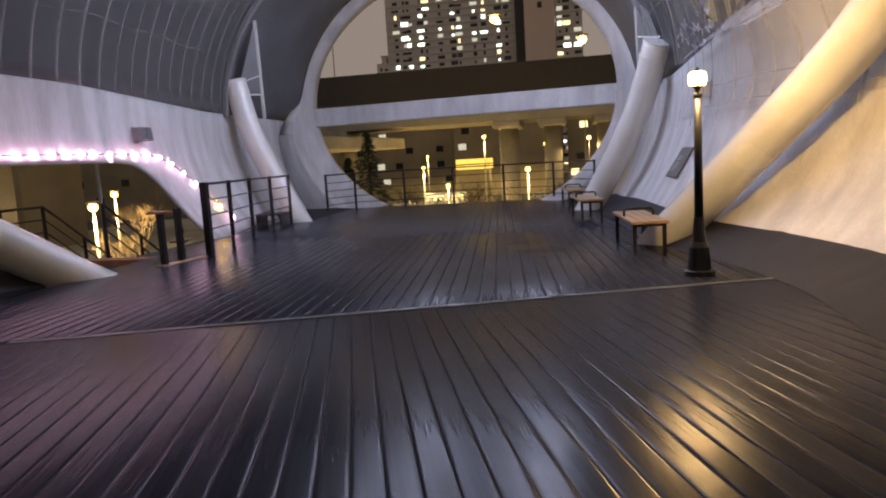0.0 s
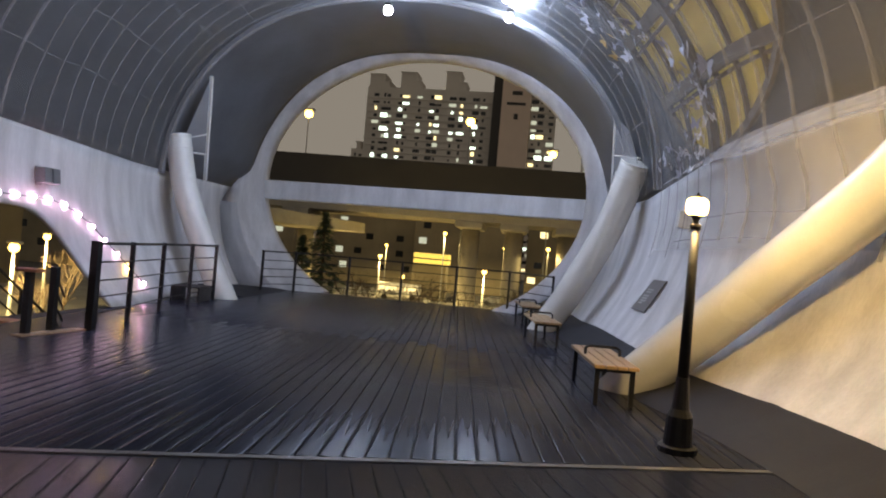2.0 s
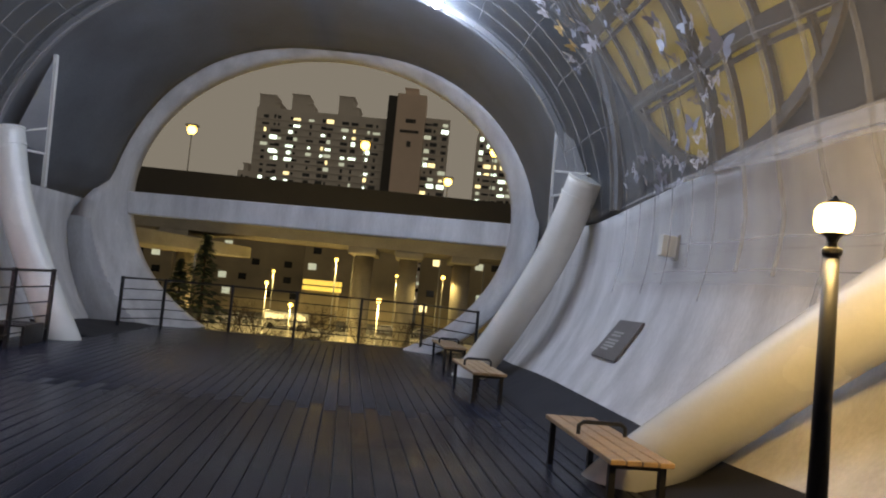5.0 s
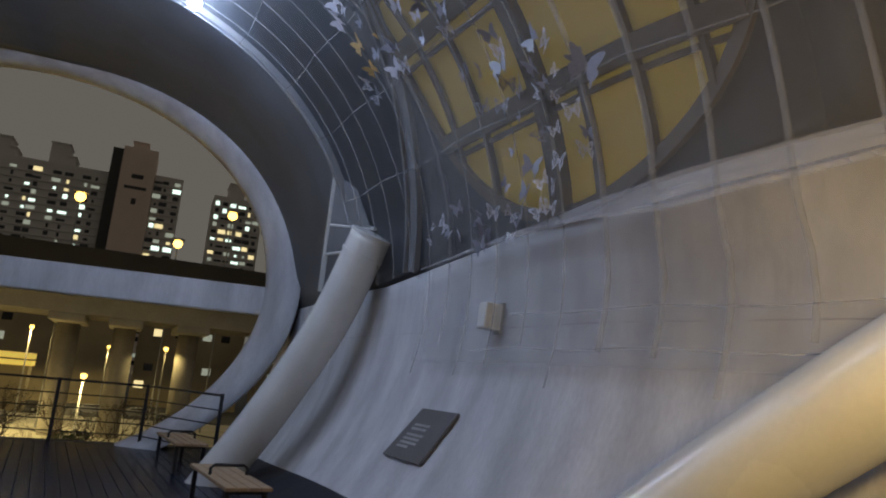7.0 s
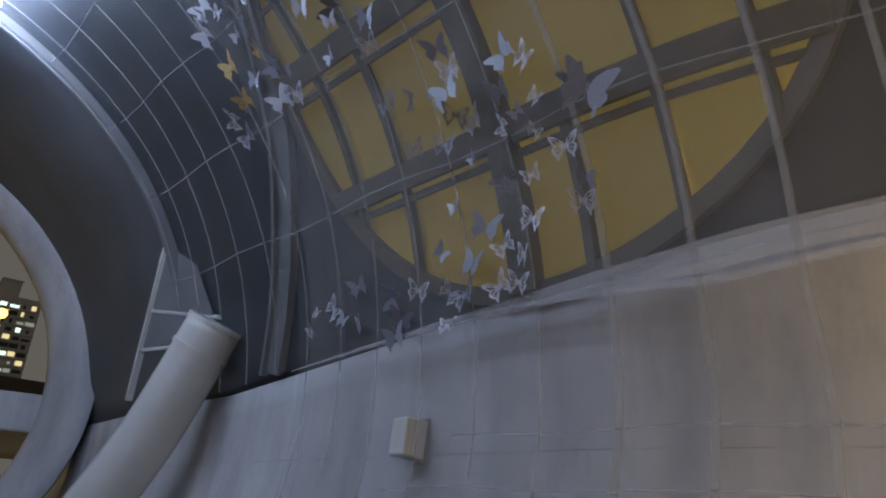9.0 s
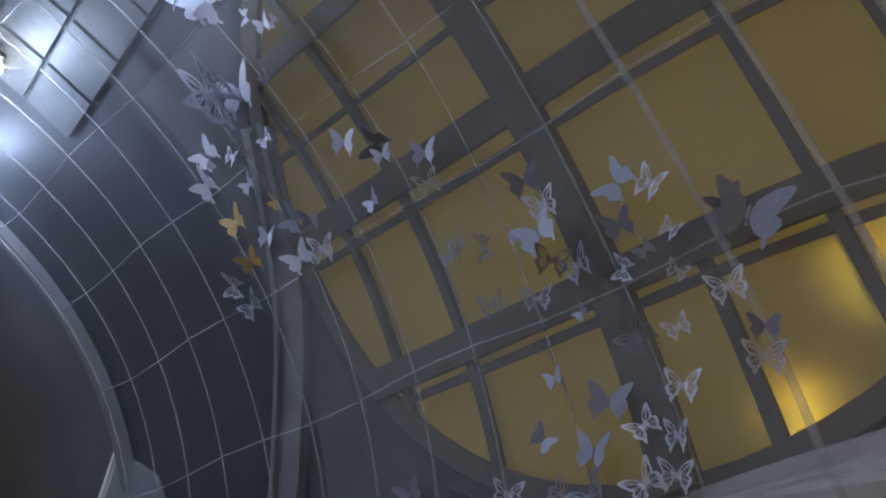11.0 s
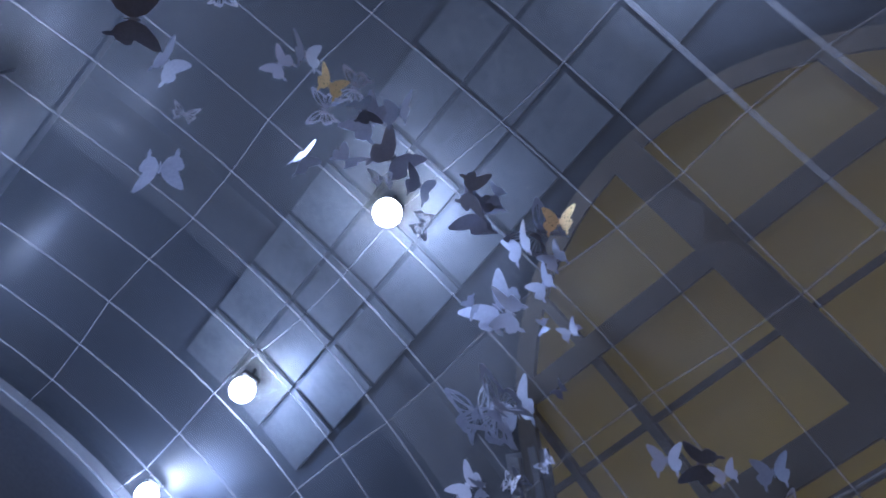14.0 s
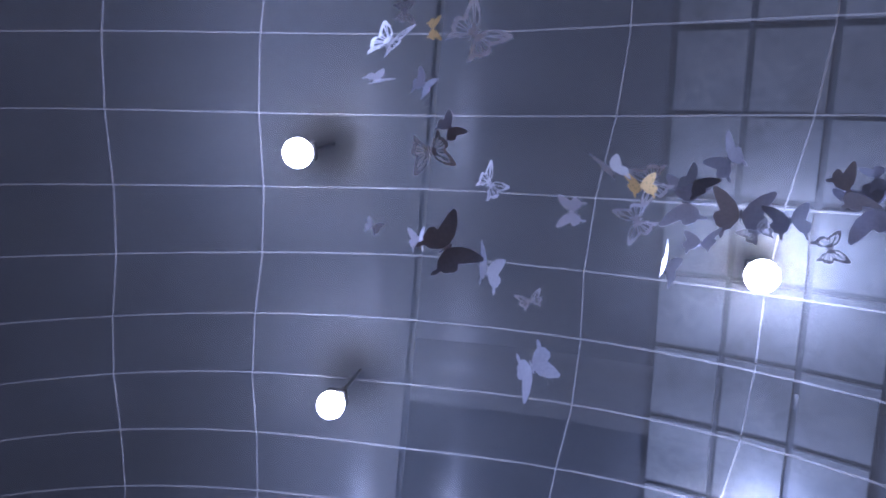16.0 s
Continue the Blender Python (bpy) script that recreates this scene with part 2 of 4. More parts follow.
def gold_glass():
    """Textured amber glazing that lets light through."""
    m = bpy.data.materials.new("amber_glazing")
    m.use_nodes = True
    nt = m.node_tree
    b = nt.nodes["Principled BSDF"]
    b.inputs["Base Color"].default_value = (0.34, 0.295, 0.18, 1)
    b.inputs["Roughness"].default_value = 0.4
    co = nt.nodes.new("ShaderNodeTexCoord")
    v = nt.nodes.new("ShaderNodeTexVoronoi")
    v.inputs["Scale"].default_value = 60
    nt.links.new(co.outputs["Object"], v.inputs["Vector"])
    bp = nt.nodes.new("ShaderNodeBump")
    bp.inputs["Strength"].default_value, bp.inputs["Distance"].default_value = 0.35, 0.004
    nt.links.new(v.outputs["Distance"], bp.inputs["Height"])
    nt.links.new(bp.outputs["Normal"], b.inputs["Normal"])
    t = nt.nodes.new("ShaderNodeBsdfTranslucent")
    t.inputs["Color"].default_value = (0.54, 0.475, 0.275, 1)
    nt.links.new(bp.outputs["Normal"], t.inputs["Normal"])
    mix = nt.nodes.new("ShaderNodeMixShader")
    mix.inputs["Fac"].default_value = 0.5
    nt.links.new(b.outputs["BSDF"], mix.inputs[1])
    nt.links.new(t.outputs["BSDF"], mix.inputs[2])
    r = nt.nodes.new("ShaderNodeBsdfRefraction")
    r.inputs["Color"].default_value = (1.0, 0.89, 0.38, 1)
    r.inputs["Roughness"].default_value, r.inputs["IOR"].default_value = 0.50, 1.15
    nt.links.new(bp.outputs["Normal"], r.inputs["Normal"])
    mix2 = nt.nodes.new("ShaderNodeMixShader")
    mix2.inputs["Fac"].default_value = 0.48
    nt.links.new(mix.outputs["Shader"], mix2.inputs[1])
    nt.links.new(r.outputs["BSDF"], mix2.inputs[2])
    nt.links.new(mix2.outputs["Shader"], nt.nodes["Material Output"].inputs["Surface"])
    return m


M_GOLD = gold_glass()


# ---- mesh helpers ----
def finish(bm, name, mat, smooth=False):
    bmesh.ops.recalc_face_normals(bm, faces=bm.faces)
    me = bpy.data.meshes.new(name)
    bm.to_mesh(me)
    bm.free()
    for mm in (mat if isinstance(mat, (list, tuple)) else [mat]):
        me.materials.append(mm)
    if smooth:
        for p in me.polygons:
            p.use_smooth = True
    return me


def part(name, bm, mat, parent=None, label="", smooth=False):
    ob = new(name, finish(bm, name, mat, smooth))
    if parent is not None:
        ob.parent = parent
    if label:
        ob["label"] = label
    return ob


def empty(name, place=(0, 0, 0), rz=0.0):
    ob = new(name)
    ob.empty_display_size = 0.2
    ob.matrix_basis = pose(*place, 0, 0, rz)
    return ob


def box(bm, lo, hi, bevel=0.0, m=None):
    vs = bmesh.ops.create_cube(bm, size=1.0)["verts"]
    c = [(a + b) / 2 for a, b in zip(lo, hi)]
    s = [b - a for a, b in zip(lo, hi)]
    for v in vs:
        v.co = Vector((c[0] + v.co.x * s[0], c[1] + v.co.y * s[1], c[2] + v.co.z * s[2]))
    if bevel:
        es = list({e for v in vs for e in v.link_edges})
        out = bmesh.ops.bevel(bm, geom=es, offset=bevel, segments=2, affect="EDGES", profile=0.5)
        vs = list({v for f in out["faces"] for v in f.verts} | {v for v in vs if v.is_valid})
    if m is not None:
        for v in vs:
            v.co = m @ v.co
    return bm


def tube(bm, pts, r, n=8, caps=True, flat=None):
    """A round tube along points; r may be one radius or one for each point."""
    pts = [Vector(p) for p in pts]
    rs = r if isinstance(r, (list, tuple)) else [r] * len(pts)
    rings = []
    ref = None
    for i, p in enumerate(pts):
        d = (pts[min(i + 1, len(pts) - 1)] - pts[max(i - 1, 0)]).normalized()
        if ref is None:
            ref = d.orthogonal().normalized()
        ref = (ref - d * ref.dot(d)).normalized()
        side = d.cross(ref)
        rings.append([bm.verts.new(p + rs[i] * (math.cos(2 * math.pi * k / n) * ref + math.sin(2 * math.pi * k / n) * side)) for k in range(n)])
    for a, b in zip(rings, rings[1:]):
        for k in range(n):
            bm.faces.new((a[k], a[(k + 1) % n], b[(k + 1) % n], b[k]))
    if caps:
        bm.faces.new(rings[0][::-1])
        bm.faces.new(rings[-1])
    return bm


def ball(bm, c, r, seg=16):
    bmesh.ops.create_uvsphere(bm, u_segments=seg, v_segments=seg // 2 + 1, radius=r, matrix=Matrix.Translation(c))
    return bm


def B():
    return bmesh.new()


# ---- the shell: an oval tube along y, cut by the deck ----
ZC, HT, Y0, Y1 = 2.6, 4.4, -7.0, 24.3


def smooth01(a, b, x):
    t = max(0.0, min(1.0, (x - a) / (b - a)))
    return t * t * (3 - 2 * t)


def half_width(y):
    return 5.4 + 0.08 * smooth01(18.5, 23.8, y) + 1.0 * smooth01(13.5, 8.5, y) - 0.6 * smooth01(2, -7, y)


def centre(y):
    return -0.4 - 0.1 * (max(y, 11.0) - 14) + 0.23 * smooth01(19, 23.8, y)


def shell(y, phi, side, inset=0.0):
    w, h = half_width(y) - inset, HT + 0.45 * smooth01(17.0, 23.5, y) - inset
    c = max(0.0, math.cos(phi)) ** (0.85 if phi > 0 else 1.0)
    if side > 0:
        w += 0.16 * smooth01(7.5, 9.5, y) * smooth01(14.0, 12.3, y) * smooth01(-0.62, -0.4, phi) * smooth01(0.12, -0.05, phi)
    return Vector((centre(y) + side * w * c, y, ZC + h * math.sin(phi)))


def phi_of(z):
    return math.asin(max(-1, min(1, (z - ZC) / HT)))


def wall_top(y, side):
    k = 0.075 if side > 0 else 0.03
    return 2.86 + k * max(0.0, min(18 - y, 9))


FLOOR_PHI = phi_of(-0.02)
TOP = math.pi / 2
WIN_Y, WIN_PHI, WIN_R, ARC = 13.94, 0.60, 2.13, 4.55


def win_half(y):
    d = WIN_R ** 2 - (y - WIN_Y) ** 2
    return math.sqrt(d) / ARC if d > 0 else 0.0


def arch_z(y):
    """The upper edge of the side opening by the stairs."""
    if y < 8.2 or y > 15.65:
        return -0.02
    if y < 13.6:
        return 1.68 * smooth01(8.2, 9.2, y) ** 0.5
    return 1.70 * (1 - ((y - 13.6) / 2.05) ** 3.2) - 0.02


def strip(bm, ys, low, high, side, n, inset=0.0, thick=0.07):
    cols = []
    for y in ys:
        a, b = low(y), high(y)
        row = []
        for k in range(n + 1):
            ph = a + (b - a) * k / n
            row.append((bm.verts.new(shell(y, ph, side, inset)), bm.verts.new(shell(y, ph, side, inset - thick))))
        cols.append(row)
    for c0, c1 in zip(cols, cols[1:]):
        for k in range(n):
            for j in (0, 1):
                q = (c0[k][j], c1[k][j], c1[k + 1][j], c0[k + 1][j])
                if (q[0].co - q[3].co).length > 1e-4 or (q[1].co - q[2].co).length > 1e-4:
                    bm.faces.new(q)
        for k in (0, n):
            bm.faces.new((c0[k][0], c1[k][0], c1[k][1], c0[k][1]))
    for c in (cols[0], cols[-1]):
        for k in range(n):
            bm.faces.new((c[k][0], c[k + 1][0], c[k + 1][1], c[k][1]))


def span(a, b, step):
    n = max(2, round((b - a) / step))
    return [a + (b - a) * i / n for i in range(n + 1)]


bm = B()
strip(bm, span(Y0, Y1, 0.25), lambda y: FLOOR_PHI, lambda y: phi_of(wall_top(y, 1)), 1, 14)
tagged(part("wall_right", bm, M_WALL, smooth=True), "curved white painted lower shell wall", "wall", kind="structure")
bm = B()
strip(bm, sorted(set(span(Y0, 13.6, 0.2) + span(13.6, 15.0, 0.07) + span(15.0, 15.65, 0.025) + span(15.65, Y1, 0.25))), lambda y: phi_of(arch_z(y)), lambda y: phi_of(wall_top(y, -1)), -1, 14)
tagged(part("wall_left", bm, M_WALL, smooth=True), "curved white lower shell wall with an arched opening", "wall", kind="structure")
bm = B()
BAY = 19.05
strip(bm, span(Y0, BAY, 0.25), lambda y: phi_of(wall_top(y, -1)), lambda y: TOP, -1, 24)
strip(bm, span(Y0, WIN_Y - WIN_R, 0.25), lambda y: phi_of(wall_top(y, 1)), lambda y: TOP, 1, 24)
strip(bm, span(WIN_Y + WIN_R, BAY, 0.25), lambda y: phi_of(wall_top(y, 1)), lambda y: TOP, 1, 24)
wy = [WIN_Y - WIN_R * math.cos(math.pi * i / 60) for i in range(61)]
strip(bm, wy, lambda y: phi_of(wall_top(y, 1)), lambda y: max(phi_of(wall_top(y, 1)) + 0.002, WIN_PHI - win_half(y)), 1, 12)
strip(bm, wy, lambda y: min(TOP - 0.001, WIN_PHI + win_half(y)), lambda y: TOP, 1, 12)
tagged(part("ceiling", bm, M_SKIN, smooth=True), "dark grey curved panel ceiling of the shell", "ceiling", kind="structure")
bm = B()
for sd in (1, -1):
    cols = []
    for y in span(BAY, 23.5, 0.25):
        lo = phi_of(wall_top(y, sd))
        deep = smooth01(18.6, 24.0, y) - smooth01(18.6, 24.0, BAY)
        row = []
        for k in range(25):
            ph = lo + (TOP - lo) * k / 24
            up = smooth01(lo + 0.2, TOP - 0.2, ph)
            ins = deep * ((0.16 if sd > 0 else 0.52) * (1 - up) + 0.34 * up) * smooth01(lo, lo + 0.16, ph)
            row.append((ph, ins))
        cols.append([[bm.verts.new(shell(y, ph, sd, ins - th)) for ph, ins in row] for th in (0.0, 0.07)])
    for a, b in zip(cols, cols[1:]):
        for j in (0, 1):
            for k in range(24):
                bm.faces.new((a[j][k], b[j][k], b[j][k + 1], a[j][k + 1]))
        for k in (0, 24):
            bm.faces.new((a[0][k], b[0][k], b[1][k], a[1][k]))
    for c in (cols[0], cols[-1]):
        for k in range(24):
            bm.faces.new((c[0][k], c[0][k + 1], c[1][k + 1], c[1][k]))
bmesh.ops.remove_doubles(bm, verts=bm.verts, dist=0.002)
tagged(part("ceiling_end_bay", bm, M_SKIN_LIFTED, smooth=True), "shell panel ceiling beside the open end, paled for missing light", "ceiling", kind="structure")

# end ring and its cross beam, turned a little
END = pose(-1.0, 23.9, 0, 0, 0, -6)
bm = B()
rings = []
RC, RW, RH, RZ = -0.15, 4.87, 3.79, 3.25
for i in range(121):
    a = -1.02 + (math.pi + 2.04) * i / 120
    ca, sa = math.cos(a), math.sin(a)
    fo = 0.45 + 0.55 * smooth01(-0.2, 0.6, ca)
    rings.append([bm.verts.new(END @ Vector((RC + (RW + o * fo) * ca, y, RZ + (RH + o * 0.42) * sa))) for o, y in ((0.66, -0.62), (0.34, -0.42), (0.06, -0.22), (0.0, -0.05), (0.0, 0.25), (0.75, 0.3))])
    # beside the left wall the ring runs out into the wall
    w = smooth01(0.1, 0.6, -ca) * (1 - smooth01(-0.25, 0.12, sa))
    for k, (yw, f) in enumerate(((22.6, 1.0), (23.2, 0.75), (23.8, 0.4))):
        v = rings[-1][k]
        q = shell(yw, phi_of(max(-0.4, v.co.z)), -1, 0.03 if k == 0 else 0.07)
        v.co = v.co.lerp(q, w * f if k else w)
for r0, r1 in zip(rings, rings[1:]):
    for k in range(5):
        bm.faces.new((r0[k], r0[k + 1], r1[k + 1], r1[k]))
    bm.faces.new((r0[5], r0[0], r1[0], r1[5]))
tagged(part("wall_end_ring", bm, M_WALL, smooth=True), "white oval ring framing the open end", "wall", kind="structure")
bm = B()
box(bm, (RC - RW - 0.05, -0.05, 2.69), (RC + RW + 0.05, 0.22, 3.27), 0.04, END)
tagged(part("trim_cross_beam", bm, M_WALL), "white steel beam across the open end", "beam", kind="structure")
bm = B()
strip(bm, [Y0 - 0.4, Y0], lambda y: FLOOR_PHI, lambda y: TOP, 1, 20, thick=0.3)
strip(bm, [Y0 - 0.4, Y0], lambda y: FLOOR_PHI, lambda y: TOP, -1, 20, thick=0.3)
tagged(part("wall_near_ring", bm, M_WALL), "white ring at the shell's near end", "wall", kind="structure")

# deck underlay; boards come last
bm = B()
box(bm, (-5.6, Y0, -0.30), (5.9, 7.6, -0.017))
box(bm, (-3.72, 7.601, -0.30), (5.4, 13.2, -0.017))
box(bm, (-5.2, 13.201, -0.30), (4.6, 24.2, -0.017))
tagged(part("floor", bm, M_GAP), "dark timber deck inside the shell", "floor", kind="structure")

# ---- outside ----
GZ = -6.5
bm = B()
for v in ((-1500, -1500, GZ), (1500, -1500, GZ), (1500, 2500, GZ), (-1500, 2500, GZ)):
    bm.verts.new(v)
bm.faces.new(bm.verts[:])
tagged(part("ground", bm, M_ASPHALT), "dark asphalt ground of the car park", "ground", kind="structure")
# Pale slab over the asphalt: the lamplit ground's brightness is in its colour.
bm = B()
box(bm, (-75, 16, GZ), (30, 116, GZ + 0.06))
tagged(part("pavement", bm, M_LIT_GROUND), "car park ground with lamplight in its pale colour", "pavement", kind="structure")
# supports under the deck
bm = B()
for y in (-5, 5, 15, 22):
    box(bm, (-3.5, y - 0.4, GZ), (-2.7, y + 0.4, -0.32))
    box(bm, (2.7, y - 0.4, GZ), (3.5, y + 0.4, -0.32))
tagged(part("wall_deck_piers", bm, M_CONCRETE), "concrete piers under the deck", "pier", kind="structure")
# viaduct
via = tagged(empty("viaduct", (0, 90, GZ), 2), "raised concrete motorway viaduct on round columns", "viaduct")
bm = B()
box(bm, (-150, -6, 14.2), (150, 8, 15.6), 0.1)
part("deck_slab", bm, M_CONCRETE, via)
for gx in (-4.5, -1.5, 1.5, 4.5):
    bm = B()
    box(bm, (-150, gx - 0.5, 12.0), (150, gx + 0.5, 14.19))
    part("girder", bm, M_CONCRETE, via)
bm = B()
box(bm, (-150, -6.3, 15.0), (150, -6.05, 18.4))
part("noise_barrier", bm, M_BARRIER, via, "dark noise barrier")
for x in (-44, -27.5, -6.5, -1.2, 5.2, 22, 40):
    bm = B()
    tube(bm, [(x, 0, 0), (x, 0, 11.2)], 1.1, 20)
    box(bm, (x - 1.6, -5, 11.2), (x + 1.6, 5, 12.0), 0.1)
    part("column", bm, M_CONCRETE, via, smooth=True)


ramp = tagged(empty("viaduct_ramp", (-33, 30, GZ), -8), "concrete motorway ramp beside the car park", "viaduct")
bm = B()
box(bm, (-5, -70, 9.6), (5, 60, 10.9), 0.1)
part("deck_slab", bm, M_CONCRETE, ramp)
for y in (-38, -16, 6, 28):
    bm = B()
    tube(bm, [(2.5, y, 0), (2.5, y, 9.6)], 0.9, 18)
    part("column", bm, M_CONCRETE, ramp, smooth=True)


def road_lamp(place, height, size=1.0):
    t = tagged(empty("road_lamp", place), "tall steel road lamp glowing amber at night", "street lamp", "road lamps")
    bm = B()
    tube(bm, [(0, 0, 0), (0, 0, height * 0.9), (0, 0, height)], [0.12, 0.08, 0.07], 8)
    part("pole", bm, M_STEEL, t)
    bm = B()
    box(bm, (-0.55 * size, -0.3 * size, height), (0.55 * size, 0.3 * size, height + 0.22 * size), 0.08 * size)
    part("lamp_head", bm, M_STEEL, t)
    bm = B()
    ball(bm, (0, -0.05 * size, height - 0.30 * size), 0.40 * size, 12)
    part("lens", bm, M_YLAMP, t, "glowing amber lens", smooth=True)
    return t


for x, y, z in LAMPS:
    road_lamp((x, y, GZ), z - GZ, 1.5 if z > 10 else 0.6)


def apartment(name, x0, x1, y, depth, z1, mat, seed, heads, cols, label):
    rnd = random.Random(seed)
    t = tagged(empty(name, ((x0 + x1) / 2, y, GZ)), label, "apartment building")
    w, h = (x1 - x0) / 2, z1 - GZ
    bm = B()
    box(bm, (-w, 0, 0), (w, depth, h))
    part("wall", bm, mat, t)
    for a, b, hh in heads:
        bm = B()
        box(bm, (a, 2, h), (b, depth - 2, h + hh))
        box(bm, (a - 0.3, 1.7, h + hh), (b + 0.3, depth - 1.7, h + hh + 0.4))
        part("roof_block", bm, mat, t)
    fl = 2.8
    win = {}
    for kind, mm in (("d", M_DARKWIN), ("a", M_LITA), ("b", M_LITB), ("c", M_LITC)):
        b2 = B()
        box(b2, (-1.05, -0.08, 0), (1.05, 0.05, 1.5))
        win[kind] = finish(b2, "window", mm)
    for f in range(1, int(h / fl)):
        for cxw in cols:
            u = rnd.random()
            k = "a" if u < 0.17 else "b" if u < 0.25 else "c" if u < 0.42 else "d"
            o = new("window", win[k])
            o.parent = t
            o.location = (cxw, 0, f * fl + 0.7)
            o.scale = (rnd.choice((0.4, 0.7, 1.0, 1.35)), 1, rnd.choice((0.6, 0.85, 1.05)))
        if not cols:
            continue
        b2 = B()
        box(b2, (-w - 0.1, -0.35, f * fl - 0.05), (w + 0.1, 0.0, f * fl + 0.15))
        part("floor_band", b2, mat, t)
    return t


for x, y, z in ((8.66, 13.54, 6.32), (8.91, 14.7, 5.28)):
    road_lamp((x, y, GZ), z - GZ, 0.35)


def far_off(x, k=1.4):
    return 2.6 + (x - 2.6) * k


def far_up(z, k=1.4):
    return 1.5 + (z - 1.5) * k


WA = [-22.3, -18.7, -17.0, -12.0, -9.8, -4.0, 1.2, 3.6, 9.8, 13.6, 19.4, 22.6]
apartment("apartment_building", far_off(-53.2), far_off(-15.6), 285, 14, far_up(49.2), M_BLD, 3, ((-26.2, -19.8, 5.5), (-19.8, -17.5, 2.5), (-13.0, -6.5, 6.8), (-6.5, -4.4, 3.2), (6.0, 12.0, 7.8), (12.0, 14.5, 3.5)), WA, "long grey apartment slab with lit windows at night")
apartment("apartment_building", far_off(-15.5), far_off(-12.9), 281, 16, far_up(55.5), M_BARRIER, 4, (), [], "dark stair shaft of an apartment tower")
GABLE = apartment("apartment_building", far_off(-12.85), far_off(-4.6), 279, 16, far_up(56.0), M_BLD2, 5, ((-3, 2, 2.5),), [], "tall brown blank gable of an apartment tower")
for i, (dx, dz, w, h) in enumerate(((-0.8, -10.0, 2.0, 1.6), (1.2, -10.0, 2.0, 1.6), (0.0, -14.5, 7.5, 1.1), (0.2, -19.0, 1.6, 2.2))):
    bm = B()
    box(bm, (dx - w / 2, -0.12, far_up(56.0) - GZ + dz - h), (dx + w / 2, -0.02, far_up(56.0) - GZ + dz))
    part("sign_bar", bm, M_BARRIER, GABLE, "dark unreadable sign bar")
apartment("apartment_building", far_off(-4.5), far_off(2.7), 284, 16, far_up(50.5), M_BLD, 8, (), [-3.6, -1.0, 3.2], "grey apartment tower with lit windows at night")
apartment("apartment_building", far_off(11.4), far_off(25), 290, 16, far_up(49), M_BLD, 9, ((-4, 2, 6),), [-8, -5, -2, 1.5, 4.5, 7.5], "grey apartment tower with lit windows at night")
apartment("apartment_building", far_off(-57), far_off(-53.3), 286, 12, far_up(30.5), M_BLD, 11, ((-1, 1, 3),), [-0.8, 1.4], "low grey stair block with lit windows")

# ---- lamp post, benches, tubes, rails ----
t = tagged(empty("street_lamp", (*POST, 0)), "dark iron lamp post with a glowing globe", "street lamp")
bm = B()
tube(bm, [(0, 0, 0), (0, 0, 0.05), (0, 0, 0.06), (0, 0, 0.30), (0, 0, 0.36), (0, 0, 0.62)], [0.16, 0.16, 0.12, 0.105, 0.075, 0.052], 16)
part("base", bm, M_METAL, t)
bm = B()
tube(bm, [(0, 0, 0.6), (0, 0, 1.25), (0, 0, 1.9)], [0.048, 0.042, 0.036], 14)
part("pole", bm, M_METAL, t, smooth=True)
bm = B()
tube(bm, [(0, 0, 1.86), (0, 0, 1.875), (0, 0, 1.895), (0, 0, 1.905)], [0.040, 0.047, 0.047, 0.036], 14)
part("collar", bm, M_METAL, t)
bm = B()
tube(bm, [(0, 0, 1.905), (0, 0, 1.93), (0, 0, 1.955), (0, 0, 1.975)], [0.024, 0.022, 0.034, 0.058], 14)
part("cup", bm, M_METAL, t)
bm = B()
tube(bm, [(0, 0, z) for z in (1.977, 1.988, 2.01, 2.05, 2.09, 2.112, 2.122)], [0.060, 0.080, 0.089, 0.091, 0.088, 0.076, 0.05], 20)
part("globe", bm, M_BULB, t, "glowing amber lantern glass", smooth=True)
bm = B()
tube(bm, [(0, 0, 2.124), (0, 0, 2.132), (0, 0, 2.145), (0, 0, 2.165)], [0.060, 0.050, 0.018, 0.006], 16)
part("cap", bm, M_METAL, t)


def bench():
    t = tagged(empty("bench"), "low wooden bench with dark metal legs and an armrest", "bench", "benches along the wall")
    for i in range(4):
        bm = B()
        box(bm, (-0.24 + 0.122 * i, -0.86, 0.40), (-0.24 + 0.122 * i + 0.112, 0.86, 0.44), 0.008)
        part("slat", bm, M_WOOD, t)
    for x in (-0.19, 0.19):
        for y in (-0.76, 0.76):
            bm = B()
            box(bm, (x - 0.025, y - 0.025, 0), (x + 0.025, y + 0.025, 0.40), 0.004)
            part("leg", bm, M_METAL, t)
    for y in (-0.78, 0.74):
        bm = B()
        box(bm, (-0.2, y, 0.36), (0.2, y + 0.04, 0.398))
        part("seat_bar", bm, M_METAL, t)
    bm = B()
    tube(bm, [(-0.20, 0.0, 0.44), (-0.20, 0.0, 0.51), (-0.16, 0.0, 0.54), (0.16, 0.0, 0.54), (0.20, 0.0, 0.51), (0.20, 0.0, 0.44)], 0.018, 8)
    part("armrest", bm, M_METAL, t)
    return t


b1 = bench()
b1.matrix_basis = pose(3.47, 12.46, 0, 0, 0, 6)
copy_thing(b1, pose(2.74, 17.1, 0, 0, 0, 8))
copy_thing(b1, pose(2.4, 20.95, 0, 0, 0, 8))


t = tagged(empty("slatted_box", (-4.75, 18.1, 0), 10), "dark slatted timber box beside the railing", "box")
for i in range(7):
    bm = B()
    box(bm, (-0.30, -0.42 + 0.125 * i, 0.30), (0.30, -0.42 + 0.125 * i + 0.10, 0.325), 0.004)
    part("slat", bm, M_METAL, t)
